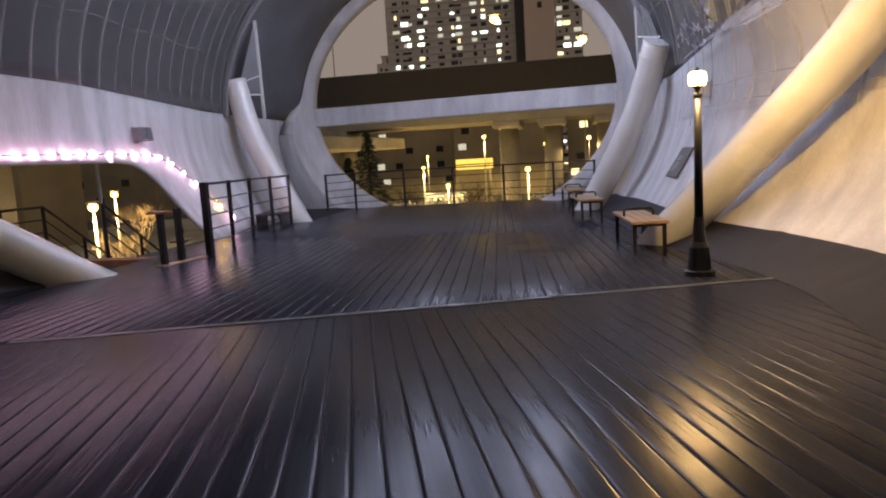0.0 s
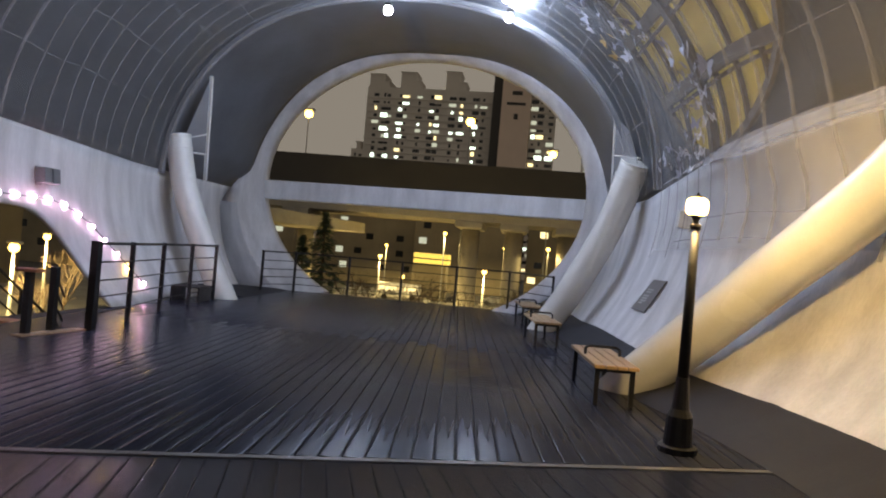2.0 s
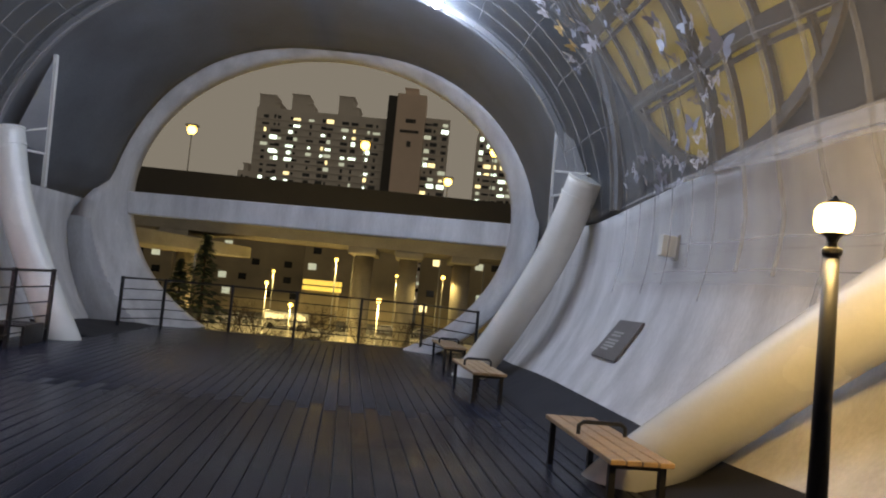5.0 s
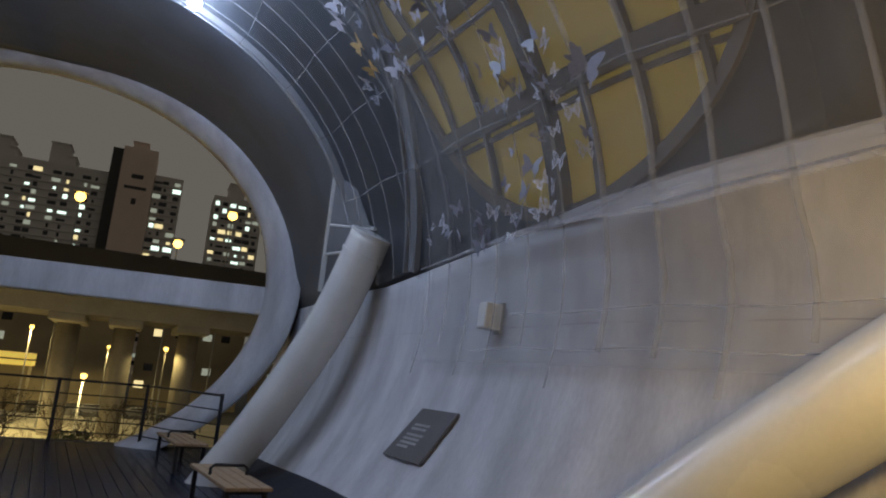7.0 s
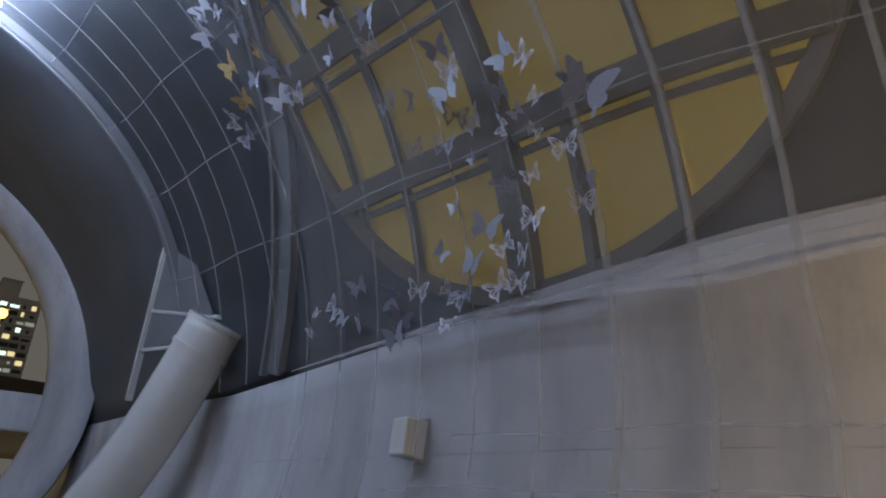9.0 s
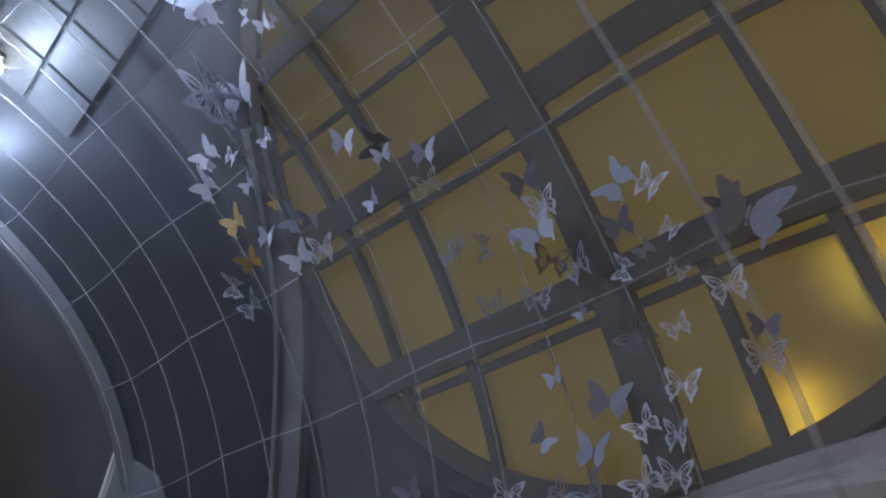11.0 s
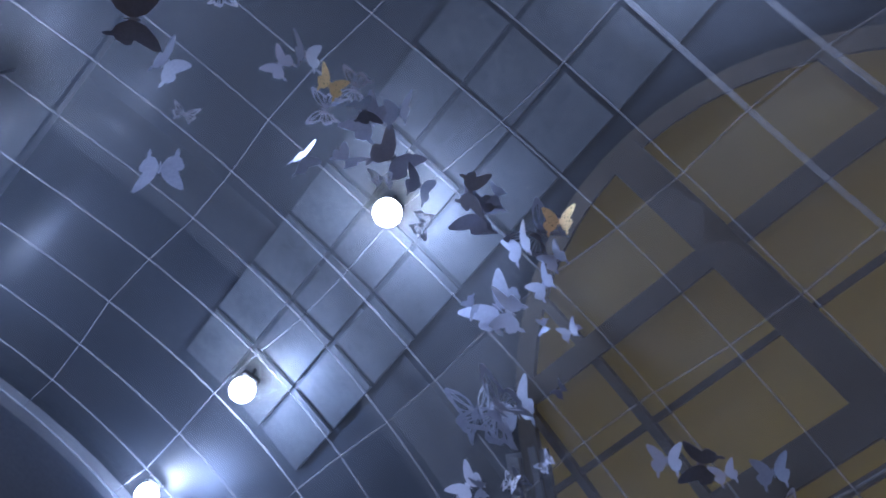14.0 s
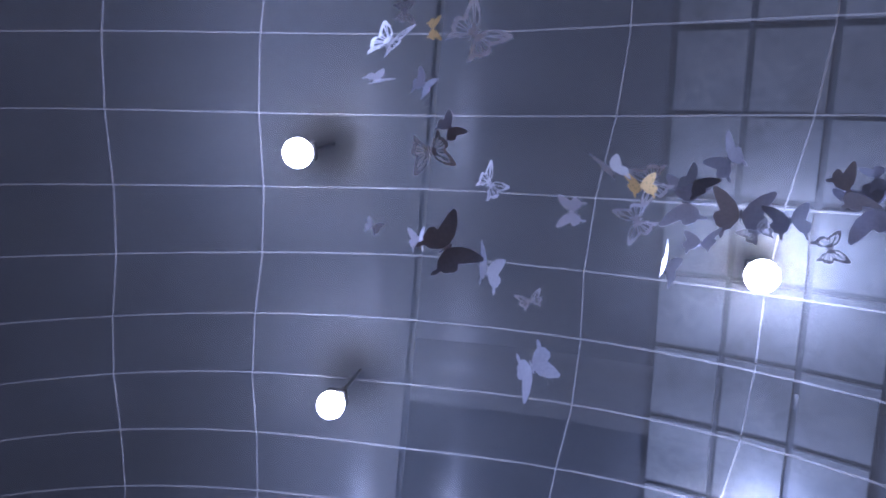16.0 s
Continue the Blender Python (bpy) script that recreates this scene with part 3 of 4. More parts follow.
for x in (-0.28, 0.28):
    bm = B()
    box(bm, (x - 0.02, -0.42, 0.0), (x + 0.02, 0.43, 0.298), 0.004)
    part("side", bm, M_METAL, t)


def bent_tube(name, pts, r, label):
    t = tagged(empty(name, pts[0]), label, "column", "white tubes on the walls")
    p0 = Vector(pts[0])
    a = [Vector(p) - p0 for p in pts]
    out = []
    n = len(a) - 1
    for i in range(n):
        q0, q1, q2, q3 = a[max(i - 1, 0)], a[i], a[i + 1], a[min(i + 2, n)]
        for k in range(8):
            s = k / 8
            out.append(0.5 * ((2 * q1) + (q2 - q0) * s + (2 * q0 - 5 * q1 + 4 * q2 - q3) * s * s + (3 * q1 - q0 - 3 * q2 + q3) * s ** 3))
    out.append(a[-1])
    bm = B()
    tube(bm, out, r, 28)
    part("pipe", bm, M_TUBE, t, smooth=True)
    bm = B()
    d = (out[-1] - out[-2]).normalized()
    tube(bm, [out[-1] - d * 0.32, out[-1] - d * 0.28], r + 0.012, 28)
    tube(bm, [out[-1] - d * 0.02, out[-1] + d * 0.02], r + 0.012, 28)
    part("collar_ring", bm, M_TUBE, t)
    return t


bent_tube("wall_tube", [(2.45, 19.6, -0.6), (2.75, 19.4, -0.05), (3.35, 19.0, 1.0), (3.95, 18.5, 2.3), (4.3, 18.0, 3.55)], 0.29, "thick white painted steel tube leaning on the wall")
bent_tube("wall_tube", [(-4.25, 19.3, -0.6), (-4.55, 19.3, -0.05), (-5.15, 19.3, 1.1), (-5.75, 19.3, 2.45), (-6.05, 19.3, 3.68)], 0.29, "thick white painted steel tube leaning on the wall")
bent_tube("wall_tube", [(3.4, 13.1, -0.6), (3.78, 12.8, -0.02), (4.68, 12.1, 1.05), (5.13, 11.5, 1.66), (5.35, 11.15, 1.97), (5.65, 10.45, 2.5), (5.85, 9.4, 3.2), (5.8, 8.0, 4.2)], 0.29, "thick white painted steel tube curving up the wall")
bent_tube("wall_tube", [(-3.75, 11.6, -0.6), (-4.3, 11.0, -0.1), (-5.0, 10.2, 0.65), (-5.6, 9.3, 1.35), (-6.0, 8.2, 2.1), (-6.1, 6.8, 3.0), (-5.9, 5.2, 4.2)], 0.30, "thick white painted steel tube curving up the wall")


def fin(side, top, foot, tubetop):
    t = tagged(empty("bracket_fin", foot), "tapered pale steel fin bracket above the tube", "bracket")
    f = Vector(foot)
    a, b, c = Vector(top) - f, Vector((0, 0, 0)), Vector(tubetop) - f
    bm = B()
    tube(bm, [b, a], 0.05, 4)
    part("post", bm, M_TUBE, t)
    bm = B()
    d = Vector((0, 0.012, 0))
    vs = [bm.verts.new(p + s * d) for s in (-1, 1) for p in (a, a * 0.25, c)]
    bm.faces.new(vs[:3]); bm.faces.new(vs[3:])
    for i in range(3):
        j = (i + 1) % 3
        bm.faces.new((vs[i], vs[j], vs[3 + j], vs[3 + i]))
    part("web", bm, M_RIB, t)
    for k in (0.25, 0.45):
        bm = B()
        tube(bm, [a * k, c + Vector((0, 0, (k - 0.35) * 1.4))], 0.025, 6)
        part("strut", bm, M_TUBE, t)
    return t


fin(1, (3.94, 19.09, 5.15), (4.05, 19.75, 2.9), (4.4, 18.2, 3.55))
fin(-1, (-5.45, 19.5, 5.20), (-5.6, 19.9, 2.75), (-5.95, 19.3, 3.5))


def railing(pts, h=1.15, label="dark metal railing with horizontal bars"):
    t = tagged(empty("railing", (*pts[0], 0)), label, "railing", "deck railings")
    p0 = Vector((*pts[0], 0))
    for p in pts:
        bm = B()
        q = Vector((*p, 0)) - p0
        g = 0.055 if p is pts[0] and h > 1.2 else 0.03
        box(bm, (q.x - g, q.y - g, 0), (q.x + g, q.y + g, h), 0.005)
        part("post", bm, M_METAL, t)
    for a, b in zip(pts, pts[1:]):
        for k, z in enumerate((h - 0.03, h * 0.76, h * 0.55, h * 0.36, h * 0.18)):
            bm = B()
            tube(bm, [Vector((*a, z)) - p0, Vector((*b, z)) - p0], 0.022 if k == 0 else 0.012, 6)
            part("bar", bm, M_METAL, t)
    return t


railing([(-3.45, 12.9), (-3.65, 14.08), (-4.08, 15.72), (-4.38, 17.3), (-4.55, 18.7)], 1.24)
railing([(-4.95, 22.3), (-4.45, 23.5), (-2.9, 23.75), (-1.3, 23.65), (0.3, 23.45), (1.8, 23.3), (2.97, 21.4)])

# floods under the ceiling
def flood(p):
    t = tagged(empty("flood_light", p), "small white floodlight glowing under the ceiling", "floodlight", "ceiling floodlights")
    bm = B()
    box(bm, (-0.075, -0.065, 0.088), (0.075, 0.065, 0.15), 0.02)
    part("housing", bm, M_METAL, t, "dark metal housing")
    bm = B()
    tube(bm, [(0, 0, 0.15), (0, 0, 0.6)], 0.012, 6)
    part("bracket", bm, M_METAL, t)
    bm = B()
    ball(bm, (0, 0, 0.0), 0.095, 16)
    part("lens", bm, M_FLOOD, t, "glowing cool white lens", smooth=True)


for p in FLOODS:
    flood(p)

# ---- ribs, netting and panels of the shell ----
def band(bm, pts, width, depth):
    """A flat band that follows points (place, inward direction)."""
    rows = []
    for i, (p, n) in enumerate(pts):
        d = (pts[min(i + 1, len(pts) - 1)][0] - pts[max(i - 1, 0)][0]).normalized()
        sd = d.cross(n).normalized() * (width[i] if isinstance(width, list) else width) / 2
        rows.append([bm.verts.new(q) for q in (p - sd, p + sd, p + sd + n * depth, p - sd + n * depth)])
    for a, b in zip(rows, rows[1:]):
        for k in range(4):
            bm.faces.new((a[k], a[(k + 1) % 4], b[(k + 1) % 4], b[k]))
    bm.faces.new(rows[0][::-1])
    bm.faces.new(rows[-1])


def inward(y, phi, side):
    p = shell(y, phi, side)
    a = shell(y, phi + 0.01, side) - p
    n = a.cross(Vector((0, 1, 0))).normalized()
    return n if n.dot(Vector((centre(y), y, ZC)) - p) > 0 else -n


def on_shell(y, phi, side, inset=0.0):
    return shell(y, phi, side) + inward(y, phi, side) * inset


for yy, wd in ((19.05, 0.14), (7.2, 0.14)):
    bm = B()
    lo = phi_of(2.8)
    run = [(yy, lo + (TOP - 0.002 - lo) * i / 30, 1) for i in range(31)] + [(yy, TOP - 0.002 - (TOP - lo) * i / 30, -1) for i in range(1, 31)]
    band(bm, [(on_shell(y, ph, sd), inward(y, ph, sd)) for y, ph, sd in run], wd, 0.10)
    tagged(part("trim_rib", bm, M_RIB, smooth=False), "pale steel arch rib under the ceiling", "rib", kind="structure")
RIM = [(17.17, 0.085), (17.13, 0.125), (17.03, 0.20), (16.88, 0.30), (16.71, 0.40), (16.52, 0.49), (16.34, 0.57), (16.20, 0.65), (16.02, 0.75), (15.80, 0.84)]
for edge, wd, dp in ((0.0, 0.30, 0.04), (-0.15, 0.05, 0.075), (0.15, 0.05, 0.075)):
    bm = B()
    band(bm, [(on_shell(y + edge * (1 - 0.55 * smooth01(0.5, 0.84, ph)), ph + 0.004, 1), inward(y, ph, 1)) for y, ph in RIM], wd, dp)
    tagged(part("trim_rim", bm, M_RIB), "pale curved rim beside the round window", "rib", kind="structure")

# round amber window
win = tagged(empty("window_1", on_shell(WIN_Y, WIN_PHI, 1)), "large round amber glazed window behind netting", "window", kind="structure")
w0 = win.matrix_basis.inverted()


def window_cell(ya, yb, pa, pb):
    bm = B()
    ys = span(ya, yb, 0.08)
    ok = [y for y in ys if win_half(y) > 0 and min(pb, WIN_PHI + win_half(y)) - max(pa, WIN_PHI - win_half(y)) > 0.004]
    if len(ok) < 3:
        bm.free()
        return
    strip(bm, ok, lambda y: max(pa, WIN_PHI - win_half(y)), lambda y: min(pb, WIN_PHI + win_half(y)), 1, 8, inset=-0.03, thick=0.015)
    bm.transform(w0)
    part("pane", bm, M_GOLD, win, smooth=True)


COLS = (11.78, 12.40, 12.95, 14.05, 15.05, 15.6, 16.06)
ROWS_PHI = (0.10, 0.385, 0.65, 0.90, 1.10)
for ya, yb in zip(COLS, COLS[1:]):
    for pa, pb in zip(ROWS_PHI, ROWS_PHI[1:]):
        window_cell(ya, yb, pa, pb)
for y, wd in ((12.40, 0.06), (12.95, 0.06), (14.05, 0.22), (15.05, 0.06), (15.6, 0.05)):
    h = win_half(y)
    bm = B()
    band(bm, [(on_shell(y, WIN_PHI - h + 2 * h * i / 16, 1), inward(y, WIN_PHI - h + 2 * h * i / 16, 1)) for i in range(17)], wd, 0.06 if wd < 0.1 else 0.10)
    bm.transform(w0)
    part("mullion", bm, M_BRONZE, win)
lo, hi = WIN_PHI - win_half(13.55), 0.385
bm = B()
band(bm, [(on_shell(13.55, lo + (hi - lo) * i / 8, 1), inward(13.55, lo + (hi - lo) * i / 8, 1)) for i in range(9)], 0.07, 0.06)
bm.transform(w0)
part("mullion", bm, M_BRONZE, win)
for ph, wd in ((0.385, 0.20), (0.65, 0.20), (0.90, 0.14), (0.345, 0.05), (0.60, 0.05), (0.78, 0.04)):
    dy = math.sqrt(max(0.01, WIN_R ** 2 - ((ph - WIN_PHI) * ARC) ** 2))
    bm = B()
    band(bm, [(on_shell(WIN_Y - dy + 2 * dy * i / 16, ph, 1), inward(WIN_Y - dy + 2 * dy * i / 16, ph, 1)) for i in range(17)], wd, 0.05 if wd < 0.1 else 0.085)
    bm.transform(w0)
    part("transom", bm, M_BRONZE, win)
bm = B()
ring_pts = []
for i in range(65):
    a = 2 * math.pi * i / 64
    y, ph = WIN_Y + WIN_R * math.cos(a), WIN_PHI + WIN_R * math.sin(a) / ARC
    ring_pts.append((on_shell(y, ph, 1), inward(y, ph, 1)))
band(bm, ring_pts, 0.12, 0.06)
bm.transform(w0)
part("window_frame", bm, M_BRONZE, win)

# netting inside the shell
NET_IN = 0.16
net = tagged(empty("netting", (0, 12, 0)), "thin woven net lining the shell, with pale seams", "net")
n0 = net.matrix_basis.inverted()
for sd, ya, yb, mat in ((1, 2.0, 16.5, M_NET), (1, 16.5, 18.9, M_NET_DIM), (-1, 2.0, 18.9, M_NET)):
    bm = B()
    cols = []
    for y in span(ya, yb, 0.5):
        lo = -0.18 if sd > 0 and mat is M_NET else phi_of(wall_top(y, sd))
        cols.append([bm.verts.new(n0 @ on_shell(y, lo + (TOP - 0.0004 - lo) * k / 20, sd, NET_IN)) for k in range(21)])
    for a, b in zip(cols, cols[1:]):
        for k in range(20):
            bm.faces.new((a[k], b[k], b[k + 1], a[k + 1]))
    part("net_sheet", bm, mat, net, smooth=True)
# Extra sheet added before the window to give the air there its haze.
bm = B()
cols = [[bm.verts.new(n0 @ on_shell(y, -0.18 + 1.18 * k / 14, 1, NET_IN - 0.05 + 0.012 * math.sin(3 * y + k))) for k in range(15)] for y in span(2.0, 16.4, 0.25)]
for a, b in zip(cols, cols[1:]):
    for k in range(14):
        bm.faces.new((a[k], b[k], b[k + 1], a[k + 1]))
part("net_haze_sheet", bm, M_NET_HAZE, net, "added net sheet that makes the haze over the window", smooth=True)
for i in range(35):
    y = 1.9 + 0.5 * i
    bm = B()
    lo1, lo2 = (-0.18 + 0.05 * math.sin(i * 2.3)) if y < 16.5 else phi_of(wall_top(y, 1)), phi_of(wall_top(y, -1))
    run = [(lo1 + (TOP - 0.0004 - lo1) * k / 24, 1) for k in range(25)] + [(TOP - 0.0004 - (TOP - lo2) * k / 24, -1) for k in range(1, 25)]
    tube(bm, [n0 @ (on_shell(y + 0.03 * math.sin(5 * ph + i), ph, sd, NET_IN + 0.004)) for ph, sd in run], 0.023 if y < 13.6 else 0.008, 4)
    part("seam", bm, M_SEAM, net)
for sd in (1, -1):
    for ph in (0.37, 0.60, 0.80, 1.0, 1.2, 1.4):
        bm = B()
        tube(bm, [n0 @ on_shell(y, ph + 0.006 * math.sin(3 * y), sd, NET_IN + 0.004) for y in span(2.0, 18.9, 0.5)], 0.007, 4)
        part("seam", bm, M_SEAM, net)
for ph, far in ((-0.075, 14.6), (-0.15, 15.2)):
    bm = B()
    tube(bm, [n0 @ on_shell(y, ph + 0.004 * math.sin(4 * y), 1, NET_IN) for y in span(8.0, far, 0.4)], 0.008, 4)
    part("seam", bm, M_SEAM, net)

for k, (off, wd, ph0) in enumerate(((0.05, 0.09, 0.0), (0.13, 0.05, 1.3), (0.20, 0.03, 2.2))):
    bm = B()
    ys = span(6.0, 16.6 - 0.9 * k, 0.12)
    grow = [smooth01(16.8 - 0.9 * k, 12.5, y) for y in ys]
    band(bm, [(n0 @ on_shell(y, phi_of(wall_top(y, 1) - 0.02 - off * g + g * (0.008 * math.sin(y * 1.7 + ph0) + 0.005 * math.sin(y * 6.1 + ph0))), 1, NET_IN + 0.01 + 0.008 * k), inward(y, 0.1, 1)) for y, g in zip(ys, grow)], [0.012 + wd * g for g in grow], 0.006)
    part("hem", bm, M_HEM, net, "pale folded hem of the net")

# joints between the wall's panels
wall_r = bpy.data.objects["wall_right"]
for z in (2.2,):
    bm = B()
    band(bm, [(on_shell(y, phi_of(z), 1, 0.001), inward(y, phi_of(z), 1)) for y in span(0.0, 21.5, 0.25)], 0.010, 0.002)
    part("joint", bm, M_JOINT, wall_r)
# pale skylight panels in the ceiling
def phi_at_x(y, x, side):
    c = abs(x - centre(y)) / half_width(y)
    return math.acos(min(1.0, c ** (1 / 0.85)))


sky = tagged(empty("skylight", (1.7, 15.5, 6.8)), "strip of pale translucent ceiling panels with dark bars", "skylight", kind="structure")
s0 = sky.matrix_basis.inverted()
for j in range(16):
    for i in range(3):
        ya, yb = 9.4 + 0.5 * j + 0.02, 9.4 + 0.5 * (j + 1) - 0.02
        xa, xb = 1.08 + 0.42 * i + 0.02, 1.08 + 0.42 * (i + 1) - 0.02
        bm = B()
        vs = [bm.verts.new(s0 @ on_shell(y, phi_at_x(y, x, 1), 1, d)) for d in (0.015, 0.04) for x, y in ((xa, ya), (xb, ya), (xb, yb), (xa, yb))]
        bm.faces.new(vs[:4]); bm.faces.new(vs[4:])
        for k in range(4):
            bm.faces.new((vs[k], vs[(k + 1) % 4], vs[4 + (k + 1) % 4], vs[4 + k]))
        part("panel", bm, M_PALE, sky)

# ---- sloping dark skirts between deck and wall ----
def skirt(ya, yb, side, name, wide=0.75):
    bm = B()
    cols = []
    for y in span(ya, yb, 0.4):
        w = shell(y, phi_of(0.34), side) + Vector((side * 0.03, 0, 0))
        inn = w.x - side * wide
        cols.append([bm.verts.new(v) for v in ((inn, y, 0.003), (w.x, y, w.z), (w.x, y, -0.2), (inn, y, -0.2))])
    for a, b in zip(cols, cols[1:]):
        for k in range(4):
            bm.faces.new((a[k], a[(k + 1) % 4], b[(k + 1) % 4], b[k]))
    bm.faces.new(cols[0]); bm.faces.new(cols[-1][::-1])
    tagged(part(name, bm, M_SKIRT), "sloping dark skirting between deck and wall", "skirting", kind="structure")


M_SKIRT = material("dark_skirting", (0.013, 0.013, 0.018), 0.8, vary=0.2, scale=2, bump=0.3, bump_scale=50)
skirt(2.0, 23.3, 1, "trim_skirt_right")
skirt(20.0, 23.6, -1, "trim_skirt_left", 1.25)
skirt(2.0, 10.8, -1, "trim_skirt_near")

# ---- light string on the arch ----
string = tagged(empty("light_string", (-5.5, 13, 1.9)), "string of pink white bulbs along the arch edge", "light string")
g0 = string.matrix_basis.inverted()
def string_z(y):
    return 1.80 if y < 14.7 else 1.80 * (1 - ((y - 14.7) / 2.68) ** 2.1)


path = []
y = 9.4
while y < 17.34:
    path.append(y)
    slope = (string_z(y) - string_z(y + 0.1)) / 0.1
    y += (0.31 if y < 13.0 else 0.43) / math.sqrt(1 + 1.6 * slope * slope)
pts = [on_shell(y, phi_of(string_z(y) + 0.02), -1, 0.05) for y in path]
bm = B()
tube(bm, [g0 @ p for p in pts], 0.008, 5)
part("cable", bm, M_METAL, string)
for i, p in enumerate(pts):
    bm = B()
    ball(bm, g0 @ p, 0.038, 10)
    amber = i == len(pts) - 2
    part("bulb", bm, M_AMBERLED if amber else M_PINK, string, "amber bulb" if amber else "", smooth=True)

# plaque, wall boxes
def slab_on(points, thick):
    bm = B()
    a, b, c, d = [Vector(p) for p in points]
    n = (b - a).cross(d - a).normalized()
    if n.x > 0:
        n = -n
    vs = [bm.verts.new(p + n * k) for k in (0, thick) for p in (a, b, c, d)]
    bm.faces.new(vs[:4]); bm.faces.new(vs[4:])
    for k in range(4):
        bm.faces.new((vs[k], vs[(k + 1) % 4], vs[4 + (k + 1) % 4], vs[4 + k]))
    return bm, n


def wall_at(y, z, side, off=0.0):
    return on_shell(y, phi_of(z), side, off)


pq = [wall_at(y, z, 1, 0.012) for y, z in ((16.05, 1.33), (15.28, 1.33), (15.53, 0.80), (16.42, 0.80))]
t = tagged(empty("plaque", pq[3]), "dark steel information plaque fixed to the white wall", "plaque")
bm, nn = slab_on([p - pq[3] for p in pq], 0.025)
part("plate", bm, M_PLAQUE, t)
o, eu, ev = pq[0] - pq[3], pq[1] - pq[0], pq[3] - pq[0]
for u0, u1, v0 in ((0.18, 0.62, 0.30), (0.18, 0.60, 0.38), (0.18, 0.66, 0.50), (0.18, 0.64, 0.58), (0.18, 0.66, 0.66), (0.18, 0.50, 0.74)):
    q = [o + eu * u0 + ev * v0, o + eu * u1 + ev * v0, o + eu * u1 + ev * (v0 + 0.045), o + eu * u0 + ev * (v0 + 0.045)]
    bm, _ = slab_on([p + nn * 0.025 for p in q], 0.002)
    part("text_line", bm, M_LETTER, t)


def wall_lamp(y, z, side, heads, label):
    p = wall_at(y, z, side, 0.0)
    t = tagged(empty("wall_lamp", p), label, "wall lamp")
    n = inward(y, phi_of(z), side)
    m = Matrix.Translation(n * 0.02) @ n.to_track_quat("X", "Z").to_matrix().to_4x4()
    bm = B()
    box(bm, (-0.02, -0.06, -0.16), (0.02, 0.06, 0.16), 0.01, m)
    part("back_plate", bm, M_STEEL, t)
    for k in range(heads):
        bm = B()
        box(bm, (0.02, -0.09 + 0.2 * k, -0.13), (0.20, 0.09 + 0.2 * k, 0.13), 0.015, m)
        part("housing", bm, M_TUBE if heads == 1 else M_RIB, t)


wall_lamp(15.04, 2.29, 1, 1, "small grey wall lamp box on the white wall")
wall_lamp(14.6, 2.20, -1, 2, "twin dark wall spotlight above the arch")

# ---- landing and stairs outside the arch ----
t = tagged(empty("stair_landing", (-5.4, 10.8, -0.1)), "timber landing outside the arch with a pale edge board", "landing")
bm = B()
box(bm, (-1.9, -2.4, -0.25), (1.68, 2.35, -0.02), 0.01)
part("platform", bm, M_SKIRT, t)
bm = B()
box(bm, (-1.9, 2.1, -0.018), (1.70, 2.42, 0.09), 0.01)
part("edge_board", bm, M_WOOD2, t, "orange brown edge board")
bm = B()
box(bm, (-1.9, 2.425, -0.25), (-0.5, 2.85, -0.02), 0.01)
part("platform_end", bm, M_SKIRT, t)
stairs = tagged(empty("stairs", (-7.3, 13.65, -0.12)), "dark steel stairs going down beside the shell", "stairs")
for i in range(20):
    bm = B()
    box(bm, (0.03, 0.25 * i, -0.175 * (i + 1) - 0.035), (1.27, 0.25 * i + 0.27, -0.175 * (i + 1)), 0.006)
    part("tread", bm, M_METAL, stairs)
for x in (0.0, 1.3):
    bm = B()
    tube(bm, [(x, 0.0, -0.25), (x, 5.0, -3.75)], 0.09, 4)
    part("stringer", bm, M_METAL, stairs)


def stair_rail(x, flat):
    """A railing level along the landing for a stretch, then down with the stairs."""
    t = tagged(empty("stair_railing", (x, 13.65, -0.12)), "dark metal railing sloping down beside the stairs", "railing", "deck railings")
    for k in range(5):
        bm = B()
        box(bm, (-0.025, 1.0 * k - 0.025, -0.7 * k - 0.1), (0.025, 1.0 * k + 0.025, -0.7 * k + 1.06), 0.004)
        part("post", bm, M_METAL, t)
    for k in range(1, int(flat) + 1):
        bm = B()
        box(bm, (-0.025, -1.0 * k - 0.025, 0.10), (0.025, -1.0 * k + 0.025, 1.06), 0.004)
        part("post", bm, M_METAL, t)
    for z, r in ((1.06, 0.026), (0.82, 0.016), (0.58, 0.016), (0.34, 0.016)):
        bm = B()
        tube(bm, ([(0, -flat, z)] if flat else []) + [(0, 0, z), (0, 4.0, z - 2.8)], r, 6)
        part("bar", bm, M_METAL, t)


stair_rail(-7.27, 5.0)
stair_rail(-5.98, 0.0)
t = tagged(empty("newel_post", (-3.72, 12.0, 0)), "dark gate posts with a red brown cap rail", "post")
for x, y, h in ((0.0, 0.0, 0.80), (0.02, 0.44, 0.86)):
    bm = B()
    box(bm, (x - 0.045, y - 0.045, 0), (x + 0.045, y + 0.045, h), 0.006)
    part("post", bm, M_METAL, t)
bm = B()
box(bm, (-0.16, -0.09, 0.802), (0.16, 0.09, 0.845), 0.008)
part("cap", bm, M_WOOD2, t, "red brown cap board")
for z in (0.74, 0.56, 0.38, 0.2):
    bm = B()
    tube(bm, [(0.02, 0.46, z), (-0.35, 1.15, z - 0.34)], 0.016, 6)
    part("bar", bm, M_METAL, t)
t = tagged(empty("threshold_board", (-3.62, 12.4, 0), -8), "pale worn threshold board at the deck's edge", "threshold")
bm = B()
box(bm, (-0.09, -0.58, -0.012), (0.09, 0.50, 0.016), 0.004)
part("plank", bm, M_WOOD, t)
t = tagged(empty("thin_pole", (-6.2, 13.9, -6.5)), "thin grey steel pole outside the arch", "pole")
bm = B()
